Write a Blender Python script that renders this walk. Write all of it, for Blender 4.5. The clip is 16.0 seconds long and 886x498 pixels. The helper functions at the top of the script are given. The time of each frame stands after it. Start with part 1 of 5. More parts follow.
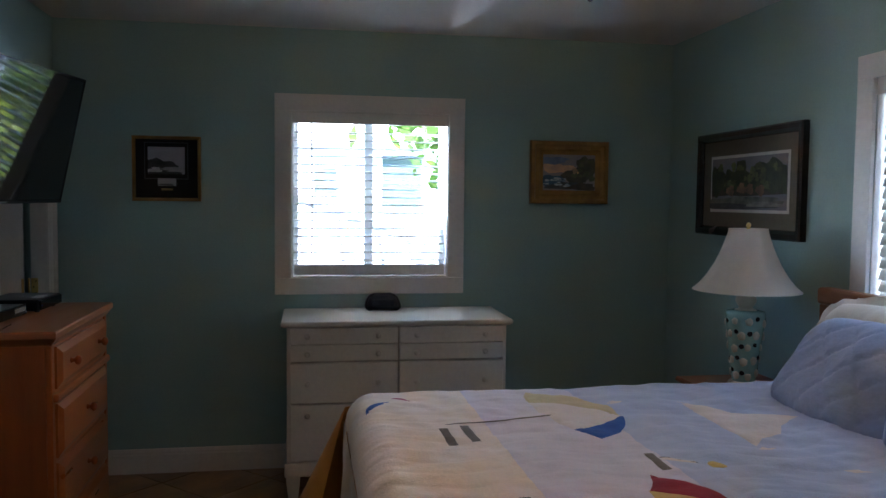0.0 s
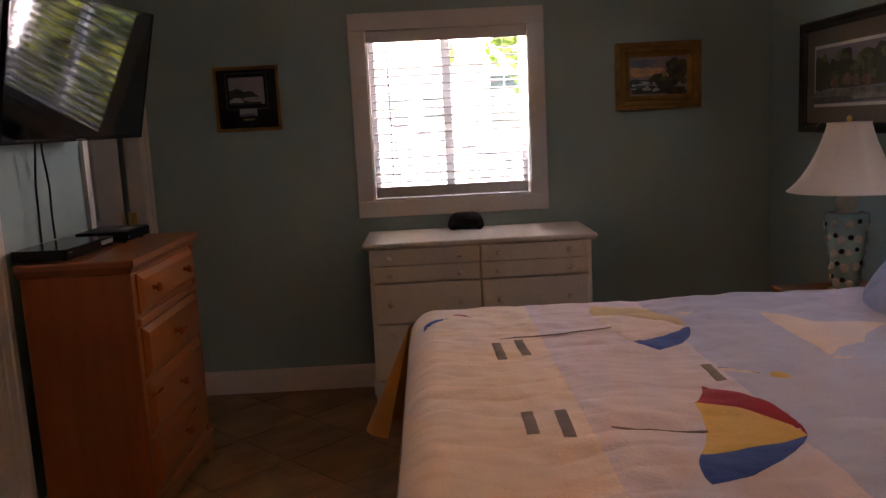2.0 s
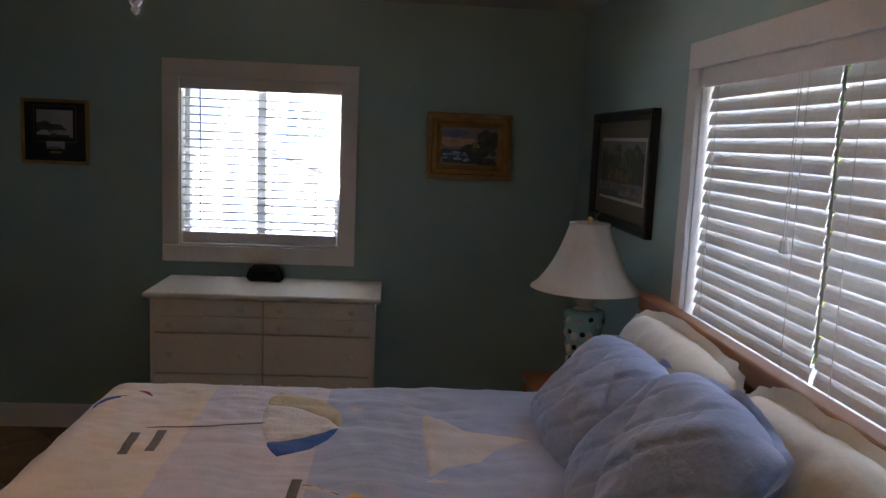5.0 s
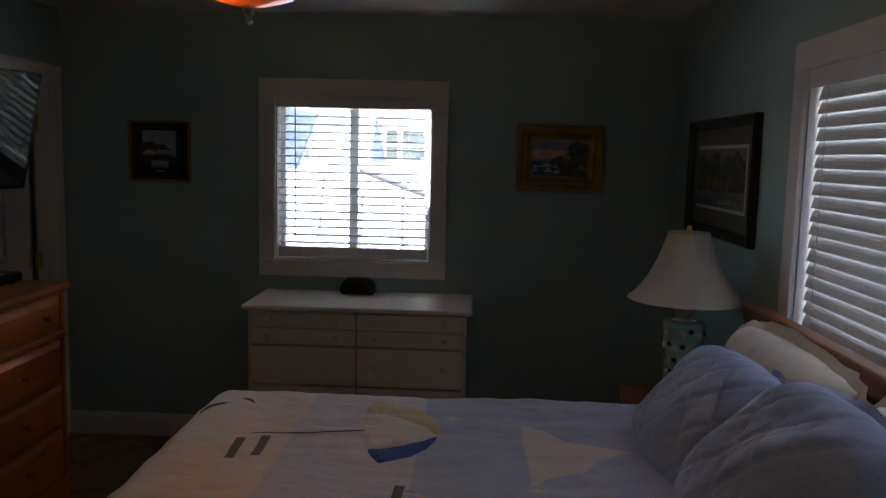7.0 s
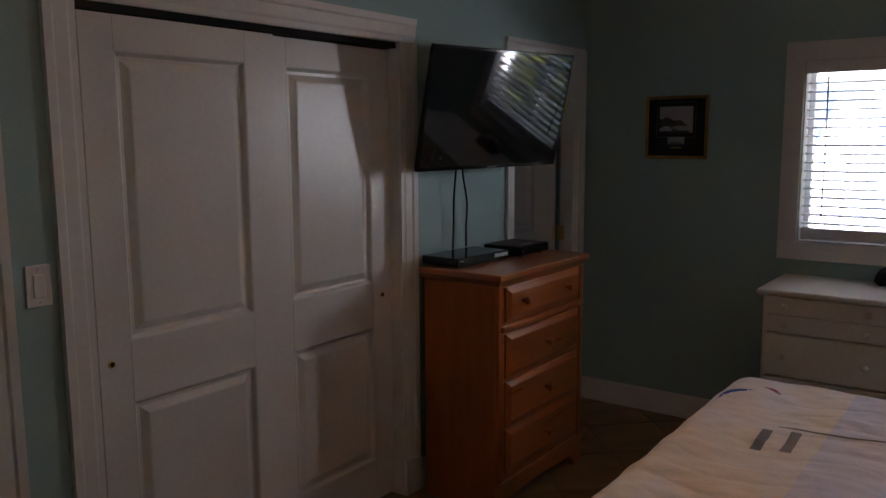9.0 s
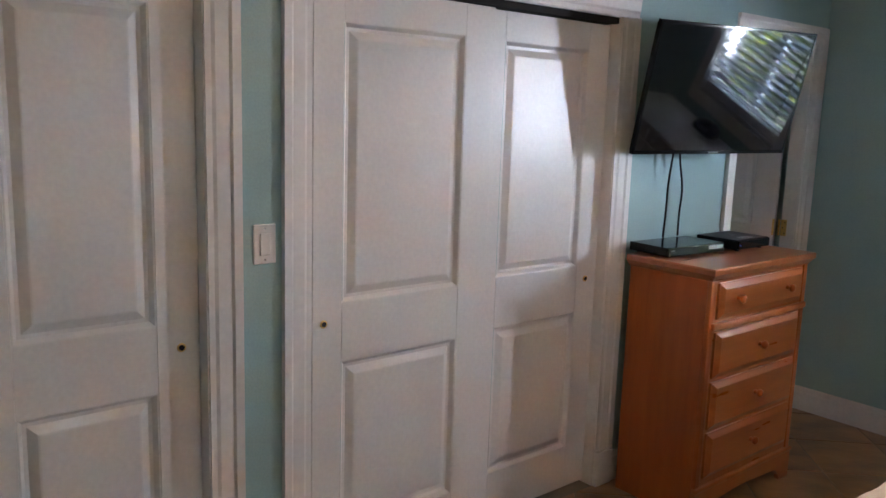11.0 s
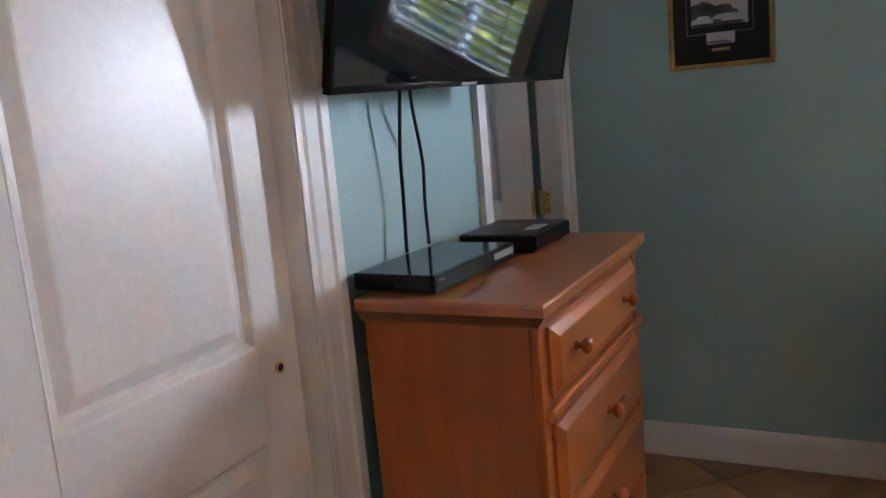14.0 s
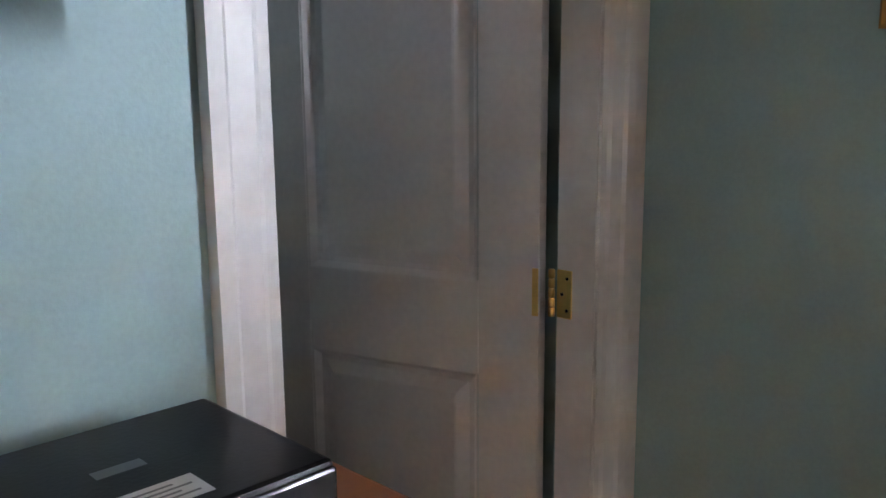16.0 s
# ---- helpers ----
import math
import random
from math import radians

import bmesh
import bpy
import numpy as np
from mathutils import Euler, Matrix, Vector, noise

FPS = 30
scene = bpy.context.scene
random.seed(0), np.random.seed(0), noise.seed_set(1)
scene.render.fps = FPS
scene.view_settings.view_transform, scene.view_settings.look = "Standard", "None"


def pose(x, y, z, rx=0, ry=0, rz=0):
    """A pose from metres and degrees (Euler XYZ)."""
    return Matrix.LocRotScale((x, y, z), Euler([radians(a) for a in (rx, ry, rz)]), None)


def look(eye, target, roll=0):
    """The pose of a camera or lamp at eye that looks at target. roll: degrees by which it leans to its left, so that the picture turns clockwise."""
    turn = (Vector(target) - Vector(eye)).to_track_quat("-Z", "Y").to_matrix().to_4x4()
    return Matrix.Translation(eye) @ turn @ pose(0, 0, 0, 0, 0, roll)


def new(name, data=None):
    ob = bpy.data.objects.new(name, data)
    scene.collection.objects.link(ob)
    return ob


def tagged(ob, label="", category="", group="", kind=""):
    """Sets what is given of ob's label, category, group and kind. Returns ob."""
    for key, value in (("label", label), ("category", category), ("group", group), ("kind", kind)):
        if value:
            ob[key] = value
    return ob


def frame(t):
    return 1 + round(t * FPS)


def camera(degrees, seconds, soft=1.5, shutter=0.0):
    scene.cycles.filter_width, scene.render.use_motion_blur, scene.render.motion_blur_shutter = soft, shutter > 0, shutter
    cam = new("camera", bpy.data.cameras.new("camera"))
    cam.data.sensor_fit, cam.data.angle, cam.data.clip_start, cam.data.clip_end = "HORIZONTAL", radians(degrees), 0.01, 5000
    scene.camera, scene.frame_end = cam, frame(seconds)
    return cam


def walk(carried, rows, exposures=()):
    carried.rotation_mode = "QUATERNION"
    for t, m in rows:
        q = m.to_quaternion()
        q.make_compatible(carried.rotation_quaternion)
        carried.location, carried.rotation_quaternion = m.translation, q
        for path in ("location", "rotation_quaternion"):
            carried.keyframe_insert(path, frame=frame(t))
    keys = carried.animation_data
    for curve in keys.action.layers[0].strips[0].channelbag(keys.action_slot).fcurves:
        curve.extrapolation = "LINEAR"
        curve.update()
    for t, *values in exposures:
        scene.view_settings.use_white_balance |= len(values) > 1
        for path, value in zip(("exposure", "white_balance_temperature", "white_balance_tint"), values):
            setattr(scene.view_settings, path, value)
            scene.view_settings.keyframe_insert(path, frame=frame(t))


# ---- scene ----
cam = camera(57.5, 16.0)
PATH = [
    (0, (0.186, 1.957, 1.508), (0.517, 3.926, 1.388), 0.6),
    (0.5, (0.205, 1.993, 1.493), (0.439, 3.976, 1.392), -0.1),
    (1, (0.194, 2.005, 1.49), (0.407, 3.991, 1.383), -0.8),
    (1.5, (0.243, 1.971, 1.498), (0.34, 3.964, 1.366), -1.8),
    (2, (0.407, 2.002, 1.467), (0.432, 3.979, 1.165), -2.9),
    (2.5, (0.642, 2.085, 1.454), (0.656, 4.006, 0.895), -1.7),
    (3, (0.855, 2.151, 1.516), (0.834, 4.055, 0.904), -0.1),
    (3.5, (1.088, 2.072, 1.54), (0.963, 3.992, 0.994), 2.0),
    (4, (1.217, 2.018, 1.596), (1.142, 3.95, 1.084), 3.2),
    (4.5, (1.267, 1.95, 1.699), (1.335, 3.918, 1.35), 2.6),
    (4.7, (1.27, 1.969, 1.714), (1.401, 3.943, 1.419), 2.5),
    (6.8, (1.234, 1.942, 1.699), (1.248, 3.929, 1.469), 1.0),
    (7, (1.223, 1.974, 1.678), (1.149, 3.96, 1.448), 1.4),
    (7.5, (1.194, 2.047, 1.618), (0.818, 3.997, 1.383), 1.2),
    (8, (1.147, 2.066, 1.59), (0.52, 3.947, 1.329), 1.1),
    (8.5, (1.118, 2.05, 1.603), (0.266, 3.838, 1.327), 0.5),
    (9, (1.094, 2.06, 1.627), (-0.082, 3.654, 1.348), -0.3),
    (9.5, (1.086, 2.055, 1.648), (-0.375, 3.383, 1.329), 0.0),
    (11.8, (0.837, 2.117, 1.539), (-0.68, 3.377, 1.204), 1.9),
    (12, (0.768, 2.172, 1.503), (-0.641, 3.556, 1.187), 0.9),
    (12.5, (0.565, 2.367, 1.46), (-0.596, 3.959, 1.115), -2.4),
    (13, (0.302, 2.724, 1.477), (-0.83, 4.341, 1.158), -3.5),
    (13.5, (0.045, 3.06, 1.449), (-0.965, 4.757, 1.131), -3.5),
    (14, (-0.123, 3.447, 1.43), (-1.041, 5.19, 1.09), -5.1),
    (14.5, (-0.216, 3.866, 1.435), (-1.061, 5.644, 1.086), -4.3),
    (15, (-0.283, 4.323, 1.438), (-0.98, 6.165, 1.093), -3.8),
    (15.2, (-0.278, 4.508, 1.412), (-0.987, 6.349, 1.082), -4.2),
    (15.5, (-0.291, 4.79, 1.408), (-1.19, 6.548, 1.092), -2.3),
    (16, (-0.355, 5.177, 1.378), (-1.722, 6.597, 1.038), -0.5),
]
EXPOSURES = [(0, 4.15, 5450, 12), (0.5, 4.15, 6100, 21), (1.0, 4.35, 8400, 46), (1.5, 4.25, 8300, 45), (2.5, 3.85, 6950, 35), (3.0, 3.75, 6450, 30), (3.5, 3.75, 6200, 26), (4.5, 3.85, 6250, 20), (7, 2.65, 6250, 20), (7.5, 2.5, 6300, 21), (8.0, 3.15, 6350, 22), (8.5, 3.45, 6350, 23), (9.0, 3.5, 6350, 24), (9.5, 3.75, 6300, 23), (12, 6.4, 5400, 15), (12.5, 6.45, 5450, 16), (13.5, 6.0, 5550, 17), (14.0, 5.6, 5750, 19), (14.5, 4.95, 5850, 21), (15.2, 4.5, 5750, 21), (16, 5.8, 6050, 22)]
walk(cam, [(t, look(e, g, r)) for t, e, g, r in PATH], EXPOSURES)


# ---- sky, sun ----
world = bpy.data.worlds.new("sky")
scene.world = world
world.use_nodes = True
wn = world.node_tree.nodes
sky = wn.new("ShaderNodeTexSky")
sky.sky_type, sky.sun_disc = "NISHITA", False
sky.sun_elevation, sky.sun_rotation = radians(52), radians(205)
world.node_tree.links.new(sky.outputs[0], wn["Background"].inputs[0])
wn["Background"].inputs[1].default_value = 0.15
sun = new("sun", bpy.data.lights.new("sun", "SUN"))
sun.data.energy, sun.data.angle, sun.data.color = 5.0, radians(0.5), (1.0, 0.95, 0.87)
_az = radians(205)
sun.matrix_world = look((math.sin(_az) * 20, math.cos(_az) * 20, 25.6), (0, 0, 0))

# area lamp added in the east window's opening, behind the blinds, for sky light
sk = new("window_light", bpy.data.lights.new("window_light", "AREA"))
sk.data.shape, sk.data.size, sk.data.size_y, sk.data.energy, sk.data.color = "RECTANGLE", 1.66, 0.88, 1.15, (0.86, 0.93, 1.0)
sk.matrix_world = look((2.325 + 0.072, 3.905, 1.546), (1.0, 3.905, 1.546))
# strip lamp added along the north window's east jamb, to boost its sky light
sn = new("window_light", bpy.data.lights.new("window_light", "AREA"))
sn.data.shape, sn.data.size, sn.data.size_y, sn.data.energy, sn.data.color = "RECTANGLE", 0.022, 0.80, 1.8, (0.9, 0.95, 1.0)
sn.matrix_world = look((0.968, 6.583, 1.53), (0.30, 6.25, 1.5))
# the lit bulb of the ceiling light
bl = new("bulb_light", bpy.data.lights.new("bulb_light", "POINT"))
bl.data.energy, bl.data.color, bl.data.shadow_soft_size = 1.4, (1.0, 0.62, 0.30), 0.03
bl.location = (0.730, 3.595, 2.03)

# ---- materials ----
def surf(name, c1, c2=None, scale=6.0, rough=0.6, bump=0.0, bscale=60.0, metal=0.0, coat=0.0, stretch=(1, 1, 1), rand=0.0, detail=5.0, mix=0.5, trans=0.0, spec=0.5, sheen=0.0):
    m = bpy.data.materials.new(name)
    m.use_nodes = True
    nt = m.node_tree
    n, l = nt.nodes, nt.links
    b = n["Principled BSDF"]
    tc = n.new("ShaderNodeTexCoord")
    mp = n.new("ShaderNodeMapping")
    mp.inputs["Scale"].default_value = stretch
    l.new(tc.outputs["Object"], mp.inputs[0])
    t1 = n.new("ShaderNodeTexNoise")
    t1.inputs["Scale"].default_value, t1.inputs["Detail"].default_value = scale, detail
    l.new(mp.outputs[0], t1.inputs["Vector"])
    t2 = n.new("ShaderNodeTexNoise")
    t2.inputs["Scale"].default_value, t2.inputs["Detail"].default_value = bscale, 3
    l.new(mp.outputs[0], t2.inputs["Vector"])
    c2 = c2 or tuple(x * 0.86 for x in c1)
    ramp = n.new("ShaderNodeValToRGB")
    ramp.color_ramp.elements[0].position, ramp.color_ramp.elements[1].position = 0.5 - mix / 2, 0.5 + mix / 2
    ramp.color_ramp.elements[0].color, ramp.color_ramp.elements[1].color = (*c2, 1), (*c1, 1)
    l.new(t1.outputs[0], ramp.inputs[0])
    col = ramp.outputs[0]
    fine = n.new("ShaderNodeMix")
    fine.data_type, fine.blend_type = "RGBA", "MULTIPLY"
    fine.inputs[0].default_value = 0.18
    l.new(col, fine.inputs[6])
    l.new(t2.outputs[0], fine.inputs[7])
    col = fine.outputs[2]
    if rand:
        oi = n.new("ShaderNodeObjectInfo")
        hs = n.new("ShaderNodeHueSaturation")
        mr = n.new("ShaderNodeMapRange")
        mr.inputs[3].default_value, mr.inputs[4].default_value = 1 - rand, 1 + rand
        l.new(oi.outputs["Random"], mr.inputs[0])
        l.new(mr.outputs[0], hs.inputs["Value"])
        l.new(col, hs.inputs["Color"])
        col = hs.outputs[0]
        ad = n.new("ShaderNodeVectorMath")
        ad.operation = "MULTIPLY_ADD"
        l.new(oi.outputs["Random"], ad.inputs[0])
        ad.inputs[1].default_value = (37, 53, 11)
        l.new(tc.outputs["Object"], ad.inputs[2])
        l.new(ad.outputs[0], mp.inputs[0])
    l.new(col, b.inputs["Base Color"])
    rr = n.new("ShaderNodeMapRange")
    rr.inputs[3].default_value, rr.inputs[4].default_value = max(0.015, rough - min(0.07, rough * 0.4)), min(1, rough + min(0.07, rough * 0.4))
    l.new(t1.outputs[0], rr.inputs[0])
    l.new(rr.outputs[0], b.inputs["Roughness"])
    b.inputs["Metallic"].default_value = metal
    b.inputs["Coat Weight"].default_value = coat
    b.inputs["Coat Roughness"].default_value = 0.15
    b.inputs["Specular IOR Level"].default_value = spec
    if sheen:
        b.inputs["Sheen Weight"].default_value = sheen
    if bump:
        bp = n.new("ShaderNodeBump")
        bp.inputs["Strength"].default_value, bp.inputs["Distance"].default_value = bump, 0.004
        l.new(t2.outputs[0], bp.inputs["Height"])
        l.new(bp.outputs[0], b.inputs["Normal"])
    if trans:
        tr = n.new("ShaderNodeBsdfTranslucent")
        l.new(col, tr.inputs[0])
        mx = n.new("ShaderNodeMixShader")
        mx.inputs[0].default_value = trans
        l.new(b.outputs[0], mx.inputs[1])
        l.new(tr.outputs[0], mx.inputs[2])
        l.new(mx.outputs[0], n["Material Output"].inputs[0])
    return m


def glow(name, c, strength):
    m = bpy.data.materials.new(name)
    m.use_nodes = True
    b = m.node_tree.nodes["Principled BSDF"]
    b.inputs["Base Color"].default_value = (*c, 1)
    b.inputs["Emission Color"].default_value = (*c, 1)
    b.inputs["Emission Strength"].default_value = strength
    return m


def clear_glass(name):
    m = bpy.data.materials.new(name)
    m.use_nodes = True
    b = m.node_tree.nodes["Principled BSDF"]
    b.inputs["Base Color"].default_value = (0.96, 0.98, 0.97, 1)
    b.inputs["Roughness"].default_value = 0.01
    b.inputs["Transmission Weight"].default_value = 1.0
    b.inputs["IOR"].default_value = 1.05
    return m


M_WALL = surf("aqua_wall_paint", (0.325, 0.465, 0.455), (0.300, 0.437, 0.428), 1.3, 0.55, 0.12, 140, mix=0.7)
M_CEIL = surf("ceiling_paint", (0.72, 0.70, 0.68), (0.68, 0.66, 0.64), 2, 0.8, 0.35, 90, mix=0.8)
M_TRIM = surf("white_trim_paint", (0.76, 0.735, 0.70), (0.71, 0.685, 0.65), 3, 0.36, 0.04, 50, mix=0.8)
M_DOOR = surf("white_door_paint", (0.76, 0.735, 0.70), (0.715, 0.69, 0.655), 2.5, 0.33, 0.02, 70, mix=0.8)
M_VINYL = surf("window_vinyl", (0.80, 0.81, 0.80), None, 4, 0.35)
M_SLAT = surf("blind_slat", (0.80, 0.79, 0.77), (0.76, 0.75, 0.73), 5, 0.4, trans=0.05)
M_CORD = surf("blind_cord", (0.72, 0.70, 0.66), None, 30, 0.8)
M_PLASTIC = surf("clear_wand", (0.35, 0.34, 0.32), None, 20, 0.25)
M_GLASS = clear_glass("window_glass")
M_TILE = surf("stone_tile", (0.36, 0.19, 0.075), (0.14, 0.066, 0.027), 4.0, 0.32, 0.25, 40, stretch=(1.0, 2.2, 1), rand=0.2, mix=0.42, detail=8)
M_GROUT = surf("grout", (0.27, 0.22, 0.16), (0.2, 0.16, 0.12), 12, 0.9, 0.4, 150)
M_PINE = surf("honey_pine", (0.42, 0.112, 0.018), (0.31, 0.072, 0.010), 5, 0.34, 0.06, 30, coat=0.25, spec=0.35, stretch=(6, 6, 0.7), mix=0.6)
M_PINE_H = surf("honey_pine_across", (0.48, 0.145, 0.028), (0.38, 0.10, 0.018), 5, 0.3, 0.06, 30, coat=0.5, stretch=(0.7, 6, 6), mix=0.6)
M_PINE_T = surf("honey_pine_top", (0.36, 0.115, 0.028), (0.315, 0.094, 0.022), 4, 0.3, 0.03, 30, coat=0.4, stretch=(0.6, 6, 6), mix=0.6)
M_CREAM = surf("cream_paint", (0.70, 0.665, 0.60), (0.65, 0.615, 0.55), 4, 0.42, 0.05, 60, mix=0.8)
M_CREAM_D = surf("darker_cream_paint", (0.50, 0.46, 0.40), None, 8, 0.5)
M_BLACK = surf("black_plastic", (0.009, 0.009, 0.010), (0.007, 0.007, 0.008), 10, 0.32, 0.05, 200, spec=0.14)
M_GLOSS = surf("black_gloss", (0.008, 0.008, 0.009), None, 3, 0.12, spec=0.22)
M_SCREEN = surf("dark_screen", (0.004, 0.004, 0.005), None, 2, 0.045, spec=0.7)
M_SILVER = surf("silver_strip", (0.62, 0.63, 0.65), None, 10, 0.25, metal=0.8)
M_GREY = surf("grey_plastic", (0.12, 0.12, 0.125), None, 10, 0.4)
M_BRASS = surf("brass", (0.85, 0.62, 0.22), (0.75, 0.52, 0.16), 12, 0.38, metal=0.85)
M_PAPER = surf("paper_label", (0.62, 0.62, 0.60), None, 20, 0.7)
M_PRINT = surf("label_print", (0.2, 0.2, 0.2), None, 20, 0.7)
# near-black that paints in the shade of holes and the track gap
M_DARK = surf("hole_shade_black", (0.01, 0.01, 0.01), None, 5, 0.9)
M_SHADE = surf("lamp_shade_cloth", (0.80, 0.74, 0.65), (0.76, 0.70, 0.61), 30, 0.85, 0.15, 250, trans=0.3)
M_CERAM = surf("aqua_ceramic", (0.36, 0.56, 0.52), (0.28, 0.46, 0.44), 9, 0.2, 0.05, 40, coat=0.3)
M_SHELL = surf("cream_shell_ceramic", (0.56, 0.55, 0.44), (0.46, 0.45, 0.36), 25, 0.3, 0.1, 60, coat=0.3)
M_IVORY = surf("ivory_ceramic", (0.62, 0.58, 0.44), None, 12, 0.3, coat=0.3)
M_GOLD = surf("antique_gold_frame", (0.42, 0.235, 0.055), (0.22, 0.11, 0.025), 14, 0.36, 0.2, 60, metal=0.35, mix=0.5)
M_GOLD2 = surf("pale_gilt", (0.52, 0.38, 0.17), (0.36, 0.24, 0.09), 20, 0.4, 0.2, 80, metal=0.3)
M_WALNUT = surf("dark_walnut_frame", (0.035, 0.016, 0.010), (0.02, 0.009, 0.006), 8, 0.25, 0.1, 40, coat=0.4)
M_MAT_G = surf("taupe_mat", (0.17, 0.145, 0.11), None, 40, 0.9)
M_MAT_B = surf("black_mat", (0.018, 0.015, 0.014), None, 40, 0.8)
M_MAT_W = surf("white_mat", (0.72, 0.69, 0.65), None, 40, 0.9)
M_Q_CREAM = surf("quilt_cream", (0.84, 0.77, 0.72), (0.82, 0.68, 0.51), 5, 0.9, 0.3, 120, sheen=0.2, mix=0.35)
M_Q_LILAC = surf("quilt_lilac_white", (0.72, 0.685, 0.75), (0.66, 0.63, 0.71), 8, 0.9, 0.3, 120, sheen=0.2, mix=0.4)
M_Q_BLUE = surf("quilt_sky_blue", (0.50, 0.57, 0.74), (0.44, 0.51, 0.69), 7, 0.9, 0.3, 120, sheen=0.2, mix=0.4)
M_Q_ORANGE = surf("quilt_orange", (0.62, 0.30, 0.05), (0.5, 0.22, 0.035), 9, 0.9, 0.25, 120, sheen=0.2)
M_RED = surf("applique_red", (0.36, 0.012, 0.028), (0.26, 0.008, 0.02), 20, 0.85, 0.4, 90)
M_YEL = surf("applique_yellow", (0.72, 0.52, 0.16), (0.66, 0.45, 0.12), 20, 0.85, 0.4, 90)
M_PALEY = surf("applique_pale_yellow", (0.70, 0.60, 0.36), None, 20, 0.85, 0.4, 90)
M_NAVY = surf("applique_blue", (0.03, 0.105, 0.42), (0.02, 0.075, 0.33), 16, 0.85, 0.4, 90)
M_MAG = surf("applique_magenta", (0.36, 0.02, 0.13), None, 20, 0.85, 0.4, 90)
M_BAR = surf("applique_grey_brown", (0.20, 0.17, 0.15), (0.15, 0.125, 0.11), 60, 0.85, 0.3, 90)
M_WHITE_F = surf("applique_white", (0.80, 0.74, 0.70), (0.76, 0.68, 0.62), 14, 0.85, 0.4, 90)
M_PIL_B = surf("pillow_blue", (0.38, 0.46, 0.66), (0.31, 0.39, 0.59), 9, 0.9, 0.45, 70, sheen=0.2, mix=0.5)
M_PIL_C = surf("pillow_cream", (0.74, 0.68, 0.56), (0.68, 0.61, 0.48), 7, 0.9, 0.35, 60, sheen=0.2, mix=0.5)
M_SHEET = surf("white_sheet", (0.70, 0.68, 0.66), None, 8, 0.9, 0.3, 60)
M_SKIRT = surf("blue_grey_skirt", (0.20, 0.24, 0.30), None, 8, 0.9, 0.3, 60)
M_OAK = surf("oak_headboard", (0.26, 0.105, 0.034), (0.18, 0.068, 0.02), 5, 0.5, 0.06, 30, spec=0.3, stretch=(6, 0.7, 6), mix=0.6)
M_AMBER = surf("amber_glass_bowl", (0.45, 0.22, 0.08), (0.3, 0.13, 0.04), 6, 0.25, trans=0.35)
M_ROOF = surf("white_metal_roof", (0.78, 0.79, 0.80), (0.72, 0.73, 0.75), 1.2, 0.45, metal=0.0)
M_SIDING = surf("white_siding", (0.74, 0.75, 0.74), None, 2, 0.7, stretch=(0.2, 0.2, 6))
# blue-grey puts the gables' shade into the siding colour
M_BLUE_W = surf("shaded_blue_siding", (0.30, 0.38, 0.50), None, 2, 0.7, stretch=(0.2, 0.2, 6))
M_PANE_D = surf("house_pane", (0.06, 0.085, 0.08), None, 2, 0.08)
M_LEAF = surf("leaf", (0.10, 0.17, 0.02), (0.045, 0.095, 0.012), 2.5, 0.5, trans=0.45)
M_LEAF_Y = surf("yellow_green_leaf", (0.20, 0.23, 0.022), (0.11, 0.15, 0.015), 2.5, 0.5, trans=0.45)
M_BARK = surf("bark", (0.12, 0.085, 0.06), (0.06, 0.045, 0.03), 9, 0.9, 0.8, 30, stretch=(3, 3, 0.6))
M_GREY_M = surf("dark_grey_flashing", (0.07, 0.072, 0.08), (0.05, 0.052, 0.06), 4, 0.6)
M_GROUND = surf("grass_ground", (0.09, 0.12, 0.035), (0.14, 0.12, 0.07), 0.8, 0.95, 0.5, 20)


# ---- building tools ----
def link(name, bm, mat, parent=None, label="", smooth=False):
    me = bpy.data.meshes.new(name)
    bmesh.ops.recalc_face_normals(bm, faces=bm.faces)
    if smooth:
        for f in bm.faces:
            f.smooth = True
    bm.to_mesh(me)
    bm.free()
    if mat:
        me.materials.append(mat)
    ob = new(name, me)
    if parent:
        ob.parent = parent
    if label:
        ob["label"] = label
    return ob


def part(name, bm, mat, parent, label="", smooth=False):
    return link(name, bm, mat, parent, label, smooth)


def thing(name, m, label, category, group="", kind=""):
    e = new(name)
    e.empty_display_size = 0.1
    e.matrix_world = m
    return tagged(e, label, category, group, kind)


def add_box(bm, x0, x1, y0, y1, z0, z1, bev=0.0, seg=2):
    vs = [bm.verts.new(p) for p in ((x0, y0, z0), (x1, y0, z0), (x1, y1, z0), (x0, y1, z0), (x0, y0, z1), (x1, y0, z1), (x1, y1, z1), (x0, y1, z1))]
    fs = [bm.faces.new([vs[i] for i in q]) for q in ((3, 2, 1, 0), (4, 5, 6, 7), (0, 1, 5, 4), (1, 2, 6, 5), (2, 3, 7, 6), (3, 0, 4, 7))]
    if bev:
        es = list({e for f in fs for e in f.edges})
        bmesh.ops.bevel(bm, geom=es, offset=bev, segments=seg, affect="EDGES", profile=0.5)
    return bm


def boxm(x0, x1, y0, y1, z0, z1, bev=0.0, seg=2):
    return add_box(bmesh.new(), x0, x1, y0, y1, z0, z1, bev, seg)


def rings(bm, loops, cap0=True, cap1=True, closed=True):
    """Skin a row of loops of points, all of the same length."""
    rows = [[bm.verts.new(p) for p in lp] for lp in loops]
    n = len(rows[0])
    for a, b in zip(rows, rows[1:]):
        for i in range(n if closed else n - 1):
            j = (i + 1) % n
            bm.faces.new((a[i], a[j], b[j], b[i]))
    if cap0:
        bm.faces.new(rows[0][::-1])
    if cap1:
        bm.faces.new(rows[-1])
    return bm


